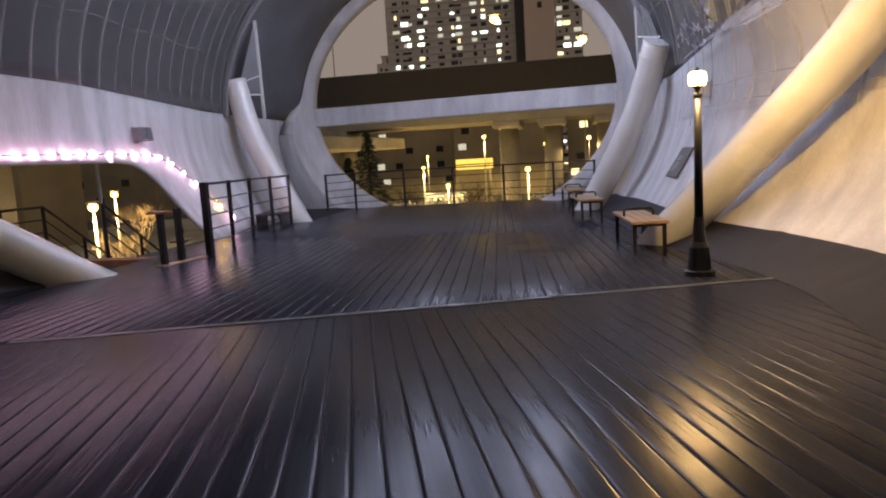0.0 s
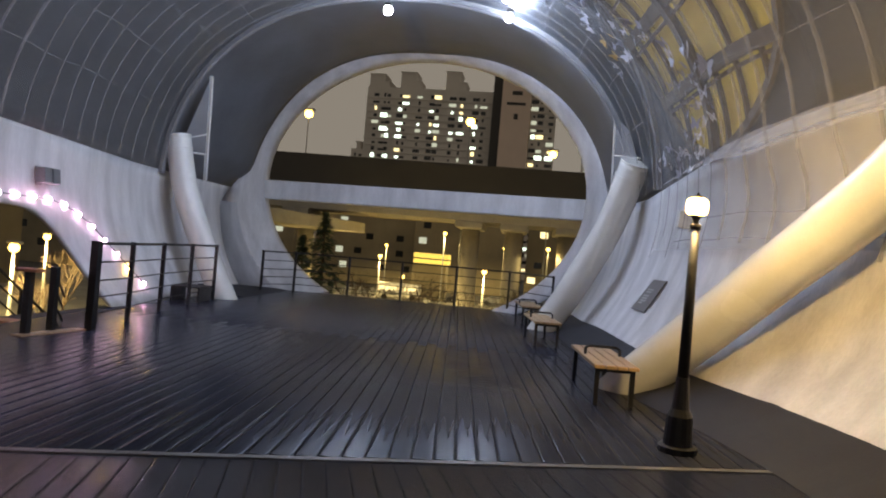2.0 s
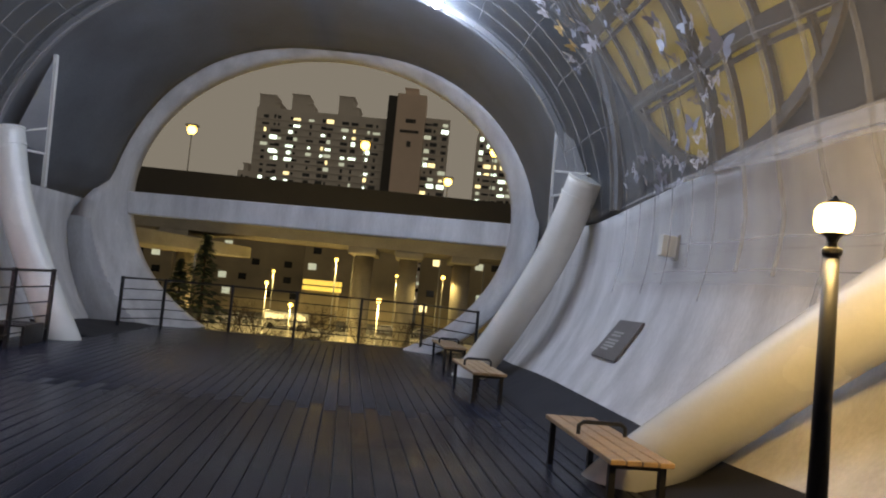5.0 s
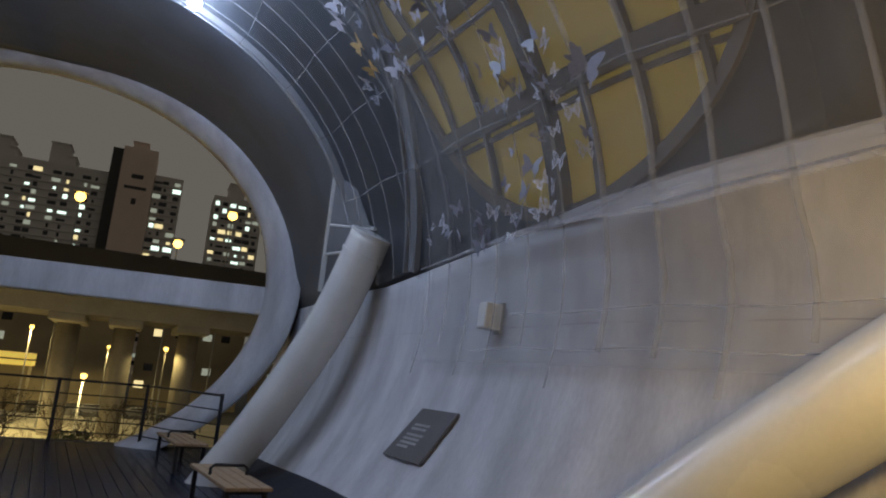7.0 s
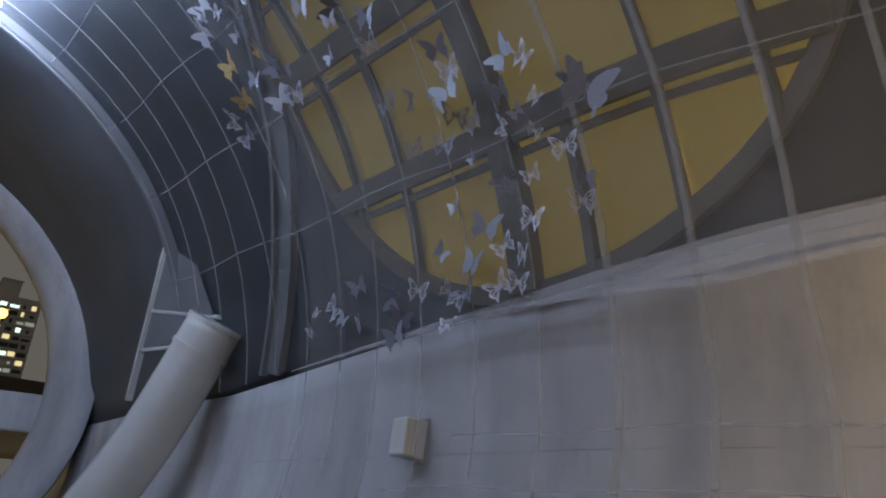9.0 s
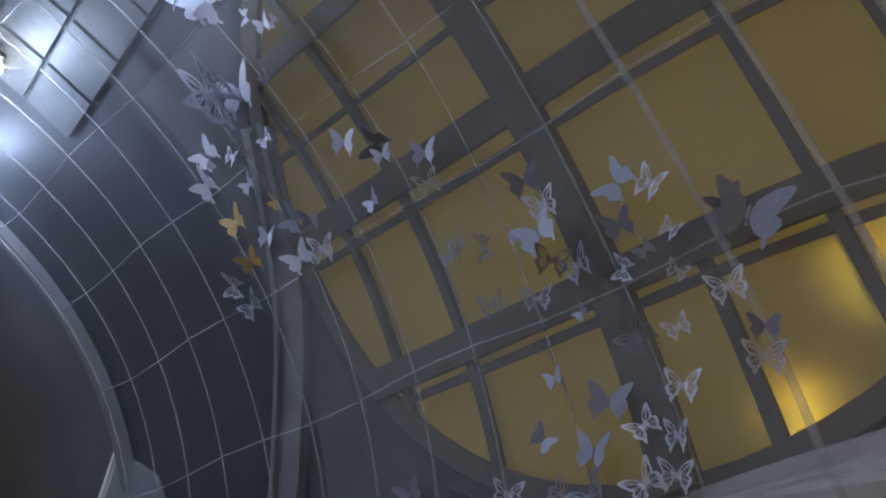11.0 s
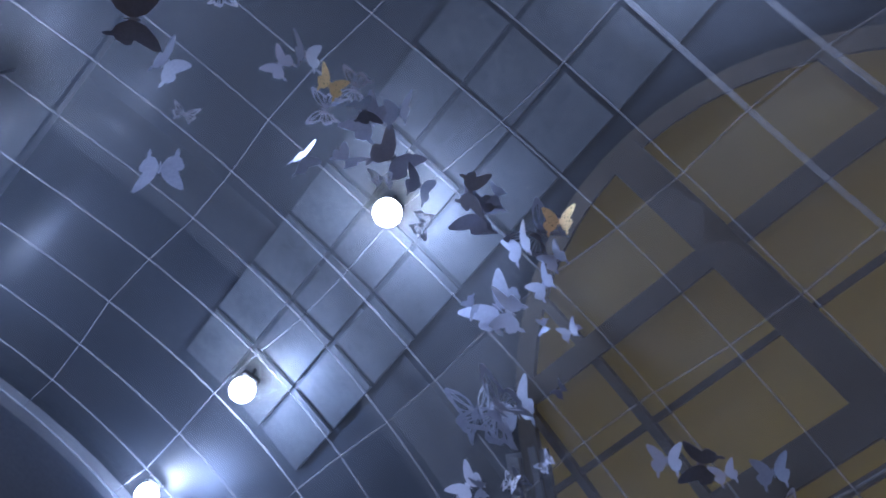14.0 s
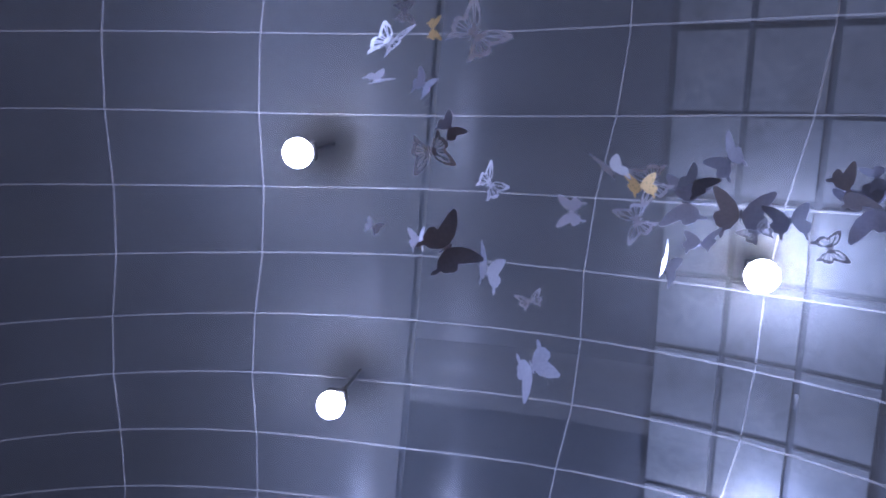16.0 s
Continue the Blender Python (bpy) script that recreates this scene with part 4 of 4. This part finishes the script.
tube(bm, [(0, 0, 0), (0, 0, 8.6)], 0.035, 8)
part("shaft", bm, M_STEEL, t)

# ---- butterflies ----
def prism(bm, pts, thick):
    """A flat plate of a polygon, with real thickness."""
    n = (pts[1] - pts[0]).cross(pts[2] - pts[1]).normalized() * thick / 2
    a, b = [bm.verts.new(p + n) for p in pts], [bm.verts.new(p - n) for p in pts]
    bm.faces.new(a); bm.faces.new(b[::-1])
    for i in range(len(pts)):
        j = (i + 1) % len(pts)
        bm.faces.new((a[i], b[i], b[j], a[j]))


def wing(side, veined):
    bm = B()
    outline = [(0.02, 0.05), (0.14, 0.30), (0.36, 0.50), (0.62, 0.62), (0.69, 0.57), (0.64, 0.40), (0.54, 0.20), (0.46, 0.04), (0.57, -0.02),
               (0.59, -0.14), (0.53, -0.24), (0.50, -0.33), (0.41, -0.37), (0.42, -0.52), (0.37, -0.63), (0.32, -0.54), (0.31, -0.41), (0.17, -0.34), (0.06, -0.15), (0.02, -0.04)]
    pts = [Vector((side * x, y, 0.22 * x)) for x, y in outline]
    if not veined:
        prism(bm, pts, 0.014)
        return bm
    root = Vector((side * 0.03, 0.0, 0.006))
    n = len(pts)
    at = lambda p, k: root + (p - root) * k
    for i in range(n):
        j = (i + 1) % n
        prism(bm, [pts[i], pts[j], at(pts[j], 0.80), at(pts[i], 0.80)], 0.014)
        if 0 < i < n - 2:
            prism(bm, [root, at(pts[i], 0.30), at(pts[j], 0.30)], 0.014)
            if i % 3 != 2:
                mid = lambda k: at(pts[i], k) + (at(pts[j], k) - at(pts[i], k)) * 0.45
                prism(bm, [at(pts[i], 0.30), mid(0.30), mid(0.80), at(pts[i], 0.80)], 0.014)
    bmesh.ops.remove_doubles(bm, verts=bm.verts, dist=0.0005)
    return bm


def butterfly(mat, veined, label):
    t = tagged(empty("butterfly", (0, 0, -30)), label, "butterfly", "hanging butterflies")
    part("wing", wing(1, veined), mat, t)
    part("wing", wing(-1, veined), mat, t)
    bm = B()
    tube(bm, [(0, 0.16, 0.01), (0, 0.10, 0.015), (0, -0.05, 0.015), (0, -0.22, 0.005)], [0.012, 0.03, 0.026, 0.008], 6)
    part("body", bm, mat, t)
    return t


KINDS = [butterfly(M_BUTTER, False, "lilac grey sheet butterfly hanging on the net"), butterfly(M_BUTTER_W, True, "white veined cut out butterfly on the net"),
         butterfly(M_BUTTER_G, False, "gold sheet butterfly hanging on the net"), butterfly(M_BUTTER_W, False, "white sheet butterfly hanging on the net"),
         butterfly(M_BUTTER, True, "lilac veined cut out butterfly on the net")]
rnd = random.Random(7)
SORT = {"p": (0, 4), "v": (1, 1), "g": (2, 2), "w": (3, 3)}
# on the net: inset, then (y, turn up the shell, span, sort)
ON_NET = [
    # left cluster
    (0.22, [(15.81, 0.92, 0.36, "p"), (15.60, 0.89, 0.30, "p"), (16.18, 0.85, 0.20, "w"), (16.32, 0.81, 0.22, "w"), (15.85, 0.81, 0.15, "p"), (16.00, 0.77, 0.13, "p"), (15.86, 0.72, 0.11, "g"), (16.27, 0.73, 0.20, "g"), (16.34, 0.66, 0.18, "g"), (16.61, 0.64, 0.18, "v"), (16.49, 0.59, 0.18, "p"), (15.82, 0.68, 0.17, "p"), (15.64, 0.66, 0.13, "p"), (15.66, 0.61, 0.18, "v"), (15.93, 0.62, 0.19, "w"), (16.09, 0.68, 0.15, "p"), (15.65, 0.81, 0.11, "v")]),
    # window band
    (0.24, [(15.13, 0.63, 0.13, "p"), (14.70, 0.61, 0.14, "v"), (14.90, 0.70, 0.20, "p"), (14.64, 0.65, 0.16, "p"), (14.36, 0.48, 0.07, "w"), (14.10, 0.50, 0.16, "v"), (14.14, 0.54, 0.17, "p"), (14.21, 0.47, 0.23, "p"), (14.70, 0.51, 0.15, "p"), (14.56, 0.49, 0.15, "p"), (14.79, 0.50, 0.11, "p"), (14.20, 0.43, 0.17, "p"), (14.08, 0.41, 0.17, "p"), (14.35, 0.39, 0.14, "p"), (14.64, 0.41, 0.13, "p"), (14.14, 0.35, 0.08, "p"), (13.85, 0.38, 0.12, "v"), (13.71, 0.39, 0.09, "p")]),
    # window band low
    (0.26, [(13.55, 0.46, 0.16, "v"), (13.70, 0.48, 0.19, "p"), (13.76, 0.43, 0.16, "p"), (13.56, 0.40, 0.10, "v"), (13.60, 0.35, 0.09, "v"), (13.28, 0.40, 0.15, "p"), (13.22, 0.38, 0.28, "p"), (13.42, 0.31, 0.15, "v"), (13.41, 0.23, 0.15, "v"), (13.36, 0.26, 0.12, "p"), (13.92, 0.30, 0.16, "p"), (13.71, 0.29, 0.11, "v")]),
    # wall edge
    (0.22, [(13.81, 0.23, 0.15, "v"), (14.19, 0.24, 0.19, "p"), (14.04, 0.20, 0.14, "v"), (13.90, 0.18, 0.14, "v"), (14.45, 0.29, 0.11, "p"), (14.59, 0.22, 0.13, "p"), (14.35, 0.19, 0.19, "p"), (14.11, 0.14, 0.16, "v"), (13.96, 0.14, 0.14, "v"), (14.88, 0.17, 0.15, "v"), (14.54, 0.15, 0.14, "v"), (14.40, 0.14, 0.19, "p"), (15.59, 0.21, 0.15, "p"), (15.19, 0.17, 0.18, "p"), (15.92, 0.18, 0.17, "v"), (15.74, 0.15, 0.13, "p"), (15.59, 0.14, 0.13, "v"), (16.14, 0.18, 0.09, "v"), (15.10, 0.13, 0.18, "p"), (14.63, 0.10, 0.12, "v"), (16.24, 0.15, 0.11, "v"), (15.17, 0.10, 0.18, "p")]),
    # upper rim
    (0.40, [(15.17, 1.01, 0.31, "p"), (15.03, 0.95, 0.09, "w"), (14.91, 0.92, 0.07, "w"), (15.60, 0.90, 0.39, "p"), (15.22, 0.87, 0.09, "p"), (14.70, 1.01, 0.15, "w"), (14.67, 1.05, 0.27, "p"), (14.84, 1.12, 0.25, "p"), (14.98, 0.72, 0.16, "w"), (14.78, 0.67, 0.11, "w"), (15.81, 0.81, 0.11, "v"), (16.01, 0.83, 0.12, "p")]),
    # by flood
    (0.50, [(15.09, 0.99, 0.23, "w"), (14.91, 0.92, 0.11, "w"), (15.23, 1.03, 0.12, "p"), (14.52, 1.04, 0.17, "g"), (14.84, 0.99, 0.17, "p"), (14.78, 1.05, 0.20, "p"), (14.82, 1.12, 0.24, "p"), (14.66, 1.12, 0.12, "p"), (14.86, 1.30, 0.25, "p"), (14.76, 1.34, 0.19, "v"), (14.99, 1.35, 0.19, "v"), (14.96, 1.42, 0.16, "w")]),
]
# hanging free under the ceiling: (x, y, z, span, sort)
HANGING = [
    # trail under the ceiling
    [(-0.46, 13.99, 6.07, 0.22, "v"), (-0.40, 13.83, 6.15, 0.11, "v"), (-0.25, 13.92, 6.18, 0.11, "g"), (-0.03, 13.95, 6.27, 0.26, "v"), (-0.56, 14.19, 6.14, 0.14, "w"), (-0.32, 14.22, 6.25, 0.14, "p"), (-0.15, 14.54, 5.72, 0.18, "v"), (-0.11, 14.44, 5.98, 0.13, "p"), (0.06, 14.78, 6.27, 0.17, "v"), (-0.32, 15.09, 6.09, 0.13, "w"), (-0.65, 15.06, 6.24, 0.09, "w"), (-0.08, 15.05, 5.77, 0.26, "p"), (0.10, 15.22, 5.98, 0.22, "p"), (0.36, 15.34, 5.85, 0.12, "v"), (0.36, 15.80, 6.03, 0.26, "p")],
    # round the floodlight
    [(0.89, 14.71, 5.89, 0.15, "g"), (0.74, 14.59, 5.61, 0.16, "p"), (1.12, 14.65, 5.71, 0.15, "p"), (1.27, 14.55, 5.74, 0.17, "p"), (1.40, 14.87, 6.06, 0.25, "p"), (1.62, 14.87, 5.98, 0.19, "p"), (1.41, 14.87, 5.68, 0.12, "v"), (1.86, 14.72, 6.00, 0.22, "p"), (1.72, 14.93, 5.67, 0.13, "v"), (1.20, 14.99, 5.91, 0.16, "p"), (1.02, 15.05, 5.66, 0.17, "p")],
]


def hang(place, n, span_m, sort, loose):
    kind = SORT[sort][rnd.random() < 0.2]
    turn = n.to_track_quat("Z", "Y").to_matrix().to_4x4()
    b = copy_thing(KINDS[kind], Matrix.Translation(place) @ turn @ pose(0, 0, 0, rnd.uniform(-loose, loose), rnd.uniform(-loose, loose), rnd.gauss(0, 22 + loose * 0.5)))
    size = span_m / 1.12
    b.scale = (size, size, size)


for ins, row in ON_NET:
    for y, ph, span_m, sort in row:
        hang(on_shell(y, ph, 1, ins + rnd.uniform(-0.03, 0.03)), inward(y, ph, 1), span_m, sort, 24)
for row in HANGING:
    for x, y, z, span_m, sort in row:
        hang(Vector((x, y, z)), Vector((0.25, -0.35, -1)).normalized(), span_m, sort, 50)
for kd in KINDS:
    for c in list(kd.children):
        bpy.data.objects.remove(c)
    bpy.data.objects.remove(kd)

# ---- car park: trees, cars, low buildings ----
def conifer(place, height, seed):
    r = random.Random(seed)
    t = tagged(empty("conifer_tree", place), "dark evergreen tree beside the car park", "tree", "trees by the car park")
    bm = B()
    tube(bm, [(0, 0, 0), (0.1, 0, height * 0.5), (0, 0, height)], [0.22, 0.13, 0.03], 8)
    part("trunk", bm, M_BARK, t)
    bm = B()
    for i in range(900):
        u = r.random() ** 0.8
        z = height * (0.16 + 0.84 * u)
        rad = (1 - u) * height * 0.34 * r.uniform(0.25, 1.1) + 0.1
        a = r.uniform(0, 6.283)
        c = Vector((rad * math.cos(a), rad * math.sin(a), z - 0.18 * rad))
        s = r.uniform(0.18, 0.45)
        d1 = Vector((math.cos(a), math.sin(a), -0.3)) * s
        d2 = Vector((-math.sin(a), math.cos(a), r.uniform(-0.3, 0.3))) * s * 0.5
        vs = [bm.verts.new(c + q) for q in (-d1, d2, d1, -d2)]
        bm.faces.new(vs)
    part("crown", bm, M_LEAF, t)


def bare_tree(place, height, seed):
    r = random.Random(seed)
    t = tagged(empty("bare_tree", place), "small bare winter tree with fine twigs", "tree", "trees by the car park")
    bm = B()
    tube(bm, [(0, 0, 0), (0.05, 0.05, height * 0.35)], [0.12, 0.08], 7)
    part("trunk", bm, M_BARK, t)
    bm = B()

    def grow(p, d, ln, rad, depth):
        e = p + d * ln
        tube(bm, [p, e], [rad, rad * 0.6], 4, caps=False)
        if depth:
            for _ in range(3):
                nd = (d + Vector((r.gauss(0, 0.5), r.gauss(0, 0.5), r.gauss(0.15, 0.3)))).normalized()
                grow(e, nd, ln * r.uniform(0.6, 0.85), rad * 0.6, depth - 1)
    for _ in range(4):
        grow(Vector((0.05, 0.05, height * 0.33)), Vector((r.gauss(0, 0.5), r.gauss(0, 0.5), 1)).normalized(), height * 0.24, 0.06, 4)
    part("crown", bm, M_BARK, t)


conifer((-15.6, 60, GZ + 0.06), 10.5, 1)
conifer((-19.5, 66, GZ + 0.06), 8.5, 2)
for i, (x, y, h) in enumerate(((-11.2, 60, 5.6), (-8.6, 64, 5.2), (-6.2, 60, 6.2), (-16.5, 72, 5.5), (-3.5, 66, 5.0), (0.5, 62, 5.5), (-21, 58, 5.8), (-32, 34, 5.5), (-26, 30, 5.2), (-36, 40, 6.0), (-22, 36, 5.0), (-30, 48, 6.0), (-13, 46, 5.6), (-9.5, 50, 5.2), (-5, 47, 5.4), (-1.5, 51, 5.0), (3, 47, 5.3), (-17.5, 49, 5.8))):
    bare_tree((x, y, GZ + (0.06 if y > 48 and x > -55 else 0)), h, 20 + i)


def car(place, rz, mat):
    t = tagged(empty("parked_car", place, rz), "parked car in the night car park", "car", "parked cars")
    bm = B()
    prof = [(-2.2, 0.45), (-2.15, 0.85), (-1.4, 0.95), (-0.75, 1.42), (0.9, 1.44), (1.6, 1.0), (2.15, 0.9), (2.2, 0.45), (1.7, 0.3), (-1.7, 0.3)]
    L = [bm.verts.new((x, -0.85 + (0.12 if z > 1.1 else 0), z)) for x, z in prof]
    R = [bm.verts.new((x, 0.85 - (0.12 if z > 1.1 else 0), z)) for x, z in prof]
    bm.faces.new(L); bm.faces.new(R[::-1])
    for i in range(len(prof)):
        j = (i + 1) % len(prof)
        bm.faces.new((L[i], L[j], R[j], R[i]))
    part("body", bm, mat, t)
    bm = B()
    box(bm, (-0.9, -0.80, 1.0), (1.1, 0.80, 1.36), 0.05)
    part("windows", bm, M_CARGLASS, t)
    for x in (-1.35, 1.35):
        for y in (-0.8, 0.8):
            bm = B()
            tube(bm, [(x, y - 0.1, 0.32), (x, y + 0.1, 0.32)], 0.32, 14)
            whl = part("wheel", bm, M_RUBBER, t)
            bm = B()
            tube(bm, [(x, y - 0.105, 0.32), (x, y + 0.105, 0.32)], 0.19, 12)
            part("rim", bm, M_STEEL, whl)


for i, (x, y, rz) in enumerate(((-22, 118, 5), (-16, 119, 3), (-10.5, 120, 0), (-5, 121, 4), (1, 120, 2), (-28, 116, 8), (6, 119, 0), (-13, 100, 90), (-33, 60, 20), (-38, 66, 10))):
    car((x, y, GZ), rz, M_CAR)


def minibus(place, rz):
    t = tagged(empty("minibus", place, rz), "white minibus with lit windows in the car park", "bus")
    bm = B()
    box(bm, (-3.4, -1.0, 0.4), (3.4, 1.0, 2.6), 0.18)
    part("body", bm, M_TUBE, t)
    for i in range(6):
        bm = B()
        box(bm, (-3.1 + 1.02 * i, -1.03, 1.45), (-2.2 + 1.02 * i, -0.99, 2.2), 0.01)
        part("window", bm, M_LITB, t)
    for x in (-2.2, 2.2):
        for y in (-0.92, 0.92):
            bm = B()
            tube(bm, [(x, y - 0.12, 0.42), (x, y + 0.12, 0.42)], 0.42, 14)
            part("wheel", bm, M_RUBBER, t)


minibus((-19.5, 112, GZ + 0.06), 3)


def low_building(x0, x1, y, z, seed, label):
    r = random.Random(seed)
    t = tagged(empty("low_building", ((x0 + x1) / 2, y, GZ)), label, "building", "low buildings beyond the viaduct")
    w, h = (x1 - x0) / 2, z - GZ
    bm = B()
    box(bm, (-w, 0, 0), (w, 10, h))
    part("wall", bm, M_BLD3, t)
    bm = B()
    box(bm, (-w - 0.3, -0.3, h), (w + 0.3, 10.3, h + 0.5))
    part("roof", bm, M_BARRIER, t)
    n = int(w / 2)
    for f in range(1, int(h / 3.2)):
        for i in range(n):
            u = r.random()
            if r.random() < 0.6:
                continue
            bm = B()
            x = -w + (i + 0.5 + r.uniform(-0.3, 0.3)) * 2 * w / n
            box(bm, (x - 0.8, -0.06, f * 3.2), (x + 0.8, 0.05, f * 3.2 + 1.3))
            part("window", bm, M_LITB if u < 0.07 else M_LITC if u < 0.2 else M_DARKWIN, t)


for i, (a, b, y, z) in enumerate(((-75, -48, 140, 9.5), (-47, -25, 150, 12), (-24, -2, 145, 10.5), (-1, 18, 150, 11.5), (20, 50, 140, 10.5), (52, 90, 130, 11), (-120, -77, 120, 10))):
    low_building(a, b, y, z, 40 + i, "dark low city building with a few lit windows")
for i, (x0, y0, x1) in enumerate(((-95, 70, -60), (-75, 45, -50), (-70, 20, -48), (-85, -5, -60))):
    low_building(x0, x1, y0, 5.0 + i, 60 + i, "dark low city building beside the car park")

M_YELLOW = material("lit_yellow_fascia", (0.9, 0.75, 0.2), 0.5, emit=(1.0, 0.70, 0.14), strength=0.3)
t = tagged(empty("kiosk", (-15.8, 118, GZ)), "low roadside kiosk with a glowing yellow fascia", "kiosk")
bm = B()
box(bm, (-2.6, 0, 0), (2.6, 3, 6.0), 0.05)
part("wall", bm, M_BLD3, t)
for z0, z1 in ((6.05, 6.75), (6.95, 7.75)):
    bm = B()
    box(bm, (-2.9, -0.4, z0), (2.9, 3.1, z1), 0.06)
    part("fascia", bm, M_YELLOW, t, "glowing yellow fascia")
bm = B()
box(bm, (-2.9, -0.3, 6.751), (2.9, 3.0, 6.949))
part("band", bm, M_BARRIER, t, "dark band")


def bush(place, r0, seed):
    r = random.Random(seed)
    t = tagged(empty("evergreen_bush", place), "rounded evergreen bush beside the car park", "bush", "bushes by the car park")
    bm = B()
    for k in range(3):
        a = 2.1 * k
        tube(bm, [(0, 0, 0), (0.2 * math.cos(a), 0.2 * math.sin(a), r0 * 0.7), (0.5 * r0 * math.cos(a), 0.5 * r0 * math.sin(a), r0 * 1.3)], [0.06, 0.045, 0.02], 5)
    part("stem", bm, M_BARK, t)
    bm = B()
    for k in range(700):
        d = Vector((r.gauss(0, 1), r.gauss(0, 1), r.gauss(0, 1))).normalized() * r0 * r.uniform(0.45, 1.0) ** 0.6
        c = Vector((d.x, d.y, r0 * 1.15 + d.z)) + Vector((math.sin(3 * d.z + seed), math.cos(2 * d.x + seed), 0)) * r0 * 0.15
        u = Vector((r.gauss(0, 1), r.gauss(0, 1), r.gauss(0, 0.6))).normalized()
        v = u.orthogonal().normalized()
        s = r.uniform(0.10, 0.22)
        bm.faces.new([bm.verts.new(c + q) for q in (-u * s, v * s * 0.5, u * s, -v * s * 0.5)])
    part("crown", bm, M_SHRUB, t)


M_SHRUB = material("evergreen_leaves", (0.06, 0.085, 0.03), 0.6, vary=0.35, scale=1.5)
for i, (x, y, r0) in enumerate(((-17.2, 62, 1.5), (-14.2, 57, 1.3), (-10.0, 58, 1.7), (-8.0, 61, 1.4), (-5.2, 57, 1.2), (-2.2, 60, 1.6), (1.8, 58, 1.3), (-21.5, 61, 1.6))):
    bush((x, y, GZ + 0.05), r0, 80 + i)

# ---- deck boards: two fields that meet at a metal strip ----
def board(width):
    """A board one metre long, stretched to its length when laid."""
    bm = B()
    w, c = width / 2, 0.0016
    prof = [(-w, -0.013), (-w, -c - 0.0007)] + [(w * k / 4 * 0.975, -0.0007 * (k / 4) ** 2) for k in range(-4, 5)] + [(w, -c - 0.0007), (w, -0.013)]
    rows = [[bm.verts.new((x, y, z)) for x, z in prof] for y in (0.0, 1.0)]
    for k in range(len(prof) - 1):
        f = bm.faces.new((rows[0][k], rows[0][k + 1], rows[1][k + 1], rows[1][k]))
        f.smooth = 0 < k < len(prof) - 2
    bm.faces.new(rows[0]); bm.faces.new(rows[1][::-1])
    return finish(bm, "board", M_DECK)


floor_ob = bpy.data.objects["floor"]
BW = 0.155
BOARD = board(BW - 0.0022)
STRIP_A = radians(18.8)


def strip_y(x):
    return 8.22 + math.tan(STRIP_A) * x


def inside(x, y):
    if y < -6.8 or y > 24.0:
        return False
    left = -3.74 if 7.6 < y < 13.1 else shell(y, FLOOR_PHI, -1).x
    return left < x < shell(y, phi_of(0.12), 1).x


def lay(origin, angle, joints):
    """Boards along one line, cut where the deck ends."""
    d = Vector((-math.sin(angle), math.cos(angle)))
    for a, b in zip(joints, joints[1:]):
        ks = [a + (b - a) * i / 40 for i in range(41)]
        ok = [k for k in ks if inside(origin.x + d.x * k, origin.y + d.y * k)]
        if len(ok) < 2:
            continue
        k0, k1 = ok[0], ok[-1]
        ob = new("board", BOARD)
        ob.parent = floor_ob
        ob.matrix_basis = Matrix.LocRotScale((origin.x + d.x * k0, origin.y + d.y * k0, rnd.uniform(-0.001, 0)), Euler((0, radians(rnd.gauss(0, 0.06)), angle)), (1, k1 - k0 - 0.008, 1))


for i in range(-36, 46):
    u = BW * (i + 0.5)
    o = Vector((u * math.cos(STRIP_A), 8.22 + u * math.sin(STRIP_A)))
    lay(o + Vector((math.sin(STRIP_A), -math.cos(STRIP_A))) * 0.05, STRIP_A, (-14.0, -5.6 - 1.2 * (i % 2), 0.0))
FAR_A = radians(7.0)
for i in range(-40, 48):
    x = BW * (i + 0.5) / math.cos(FAR_A)
    lay(Vector((x, strip_y(x) + 0.06)), FAR_A, (0.0, 6.6 + 0.4 * (i % 2) - 0.345 * x, 17.5 - 0.345 * x))
bm = B()
box(bm, (-2.4, -0.035, -0.03), (5.6, 0.035, 0.003), 0.0, pose(0, 8.22, 0, 0, 0, 18.8))
part("joint_strip", bm, M_STRIP, floor_ob, "worn pale metal joint strip")
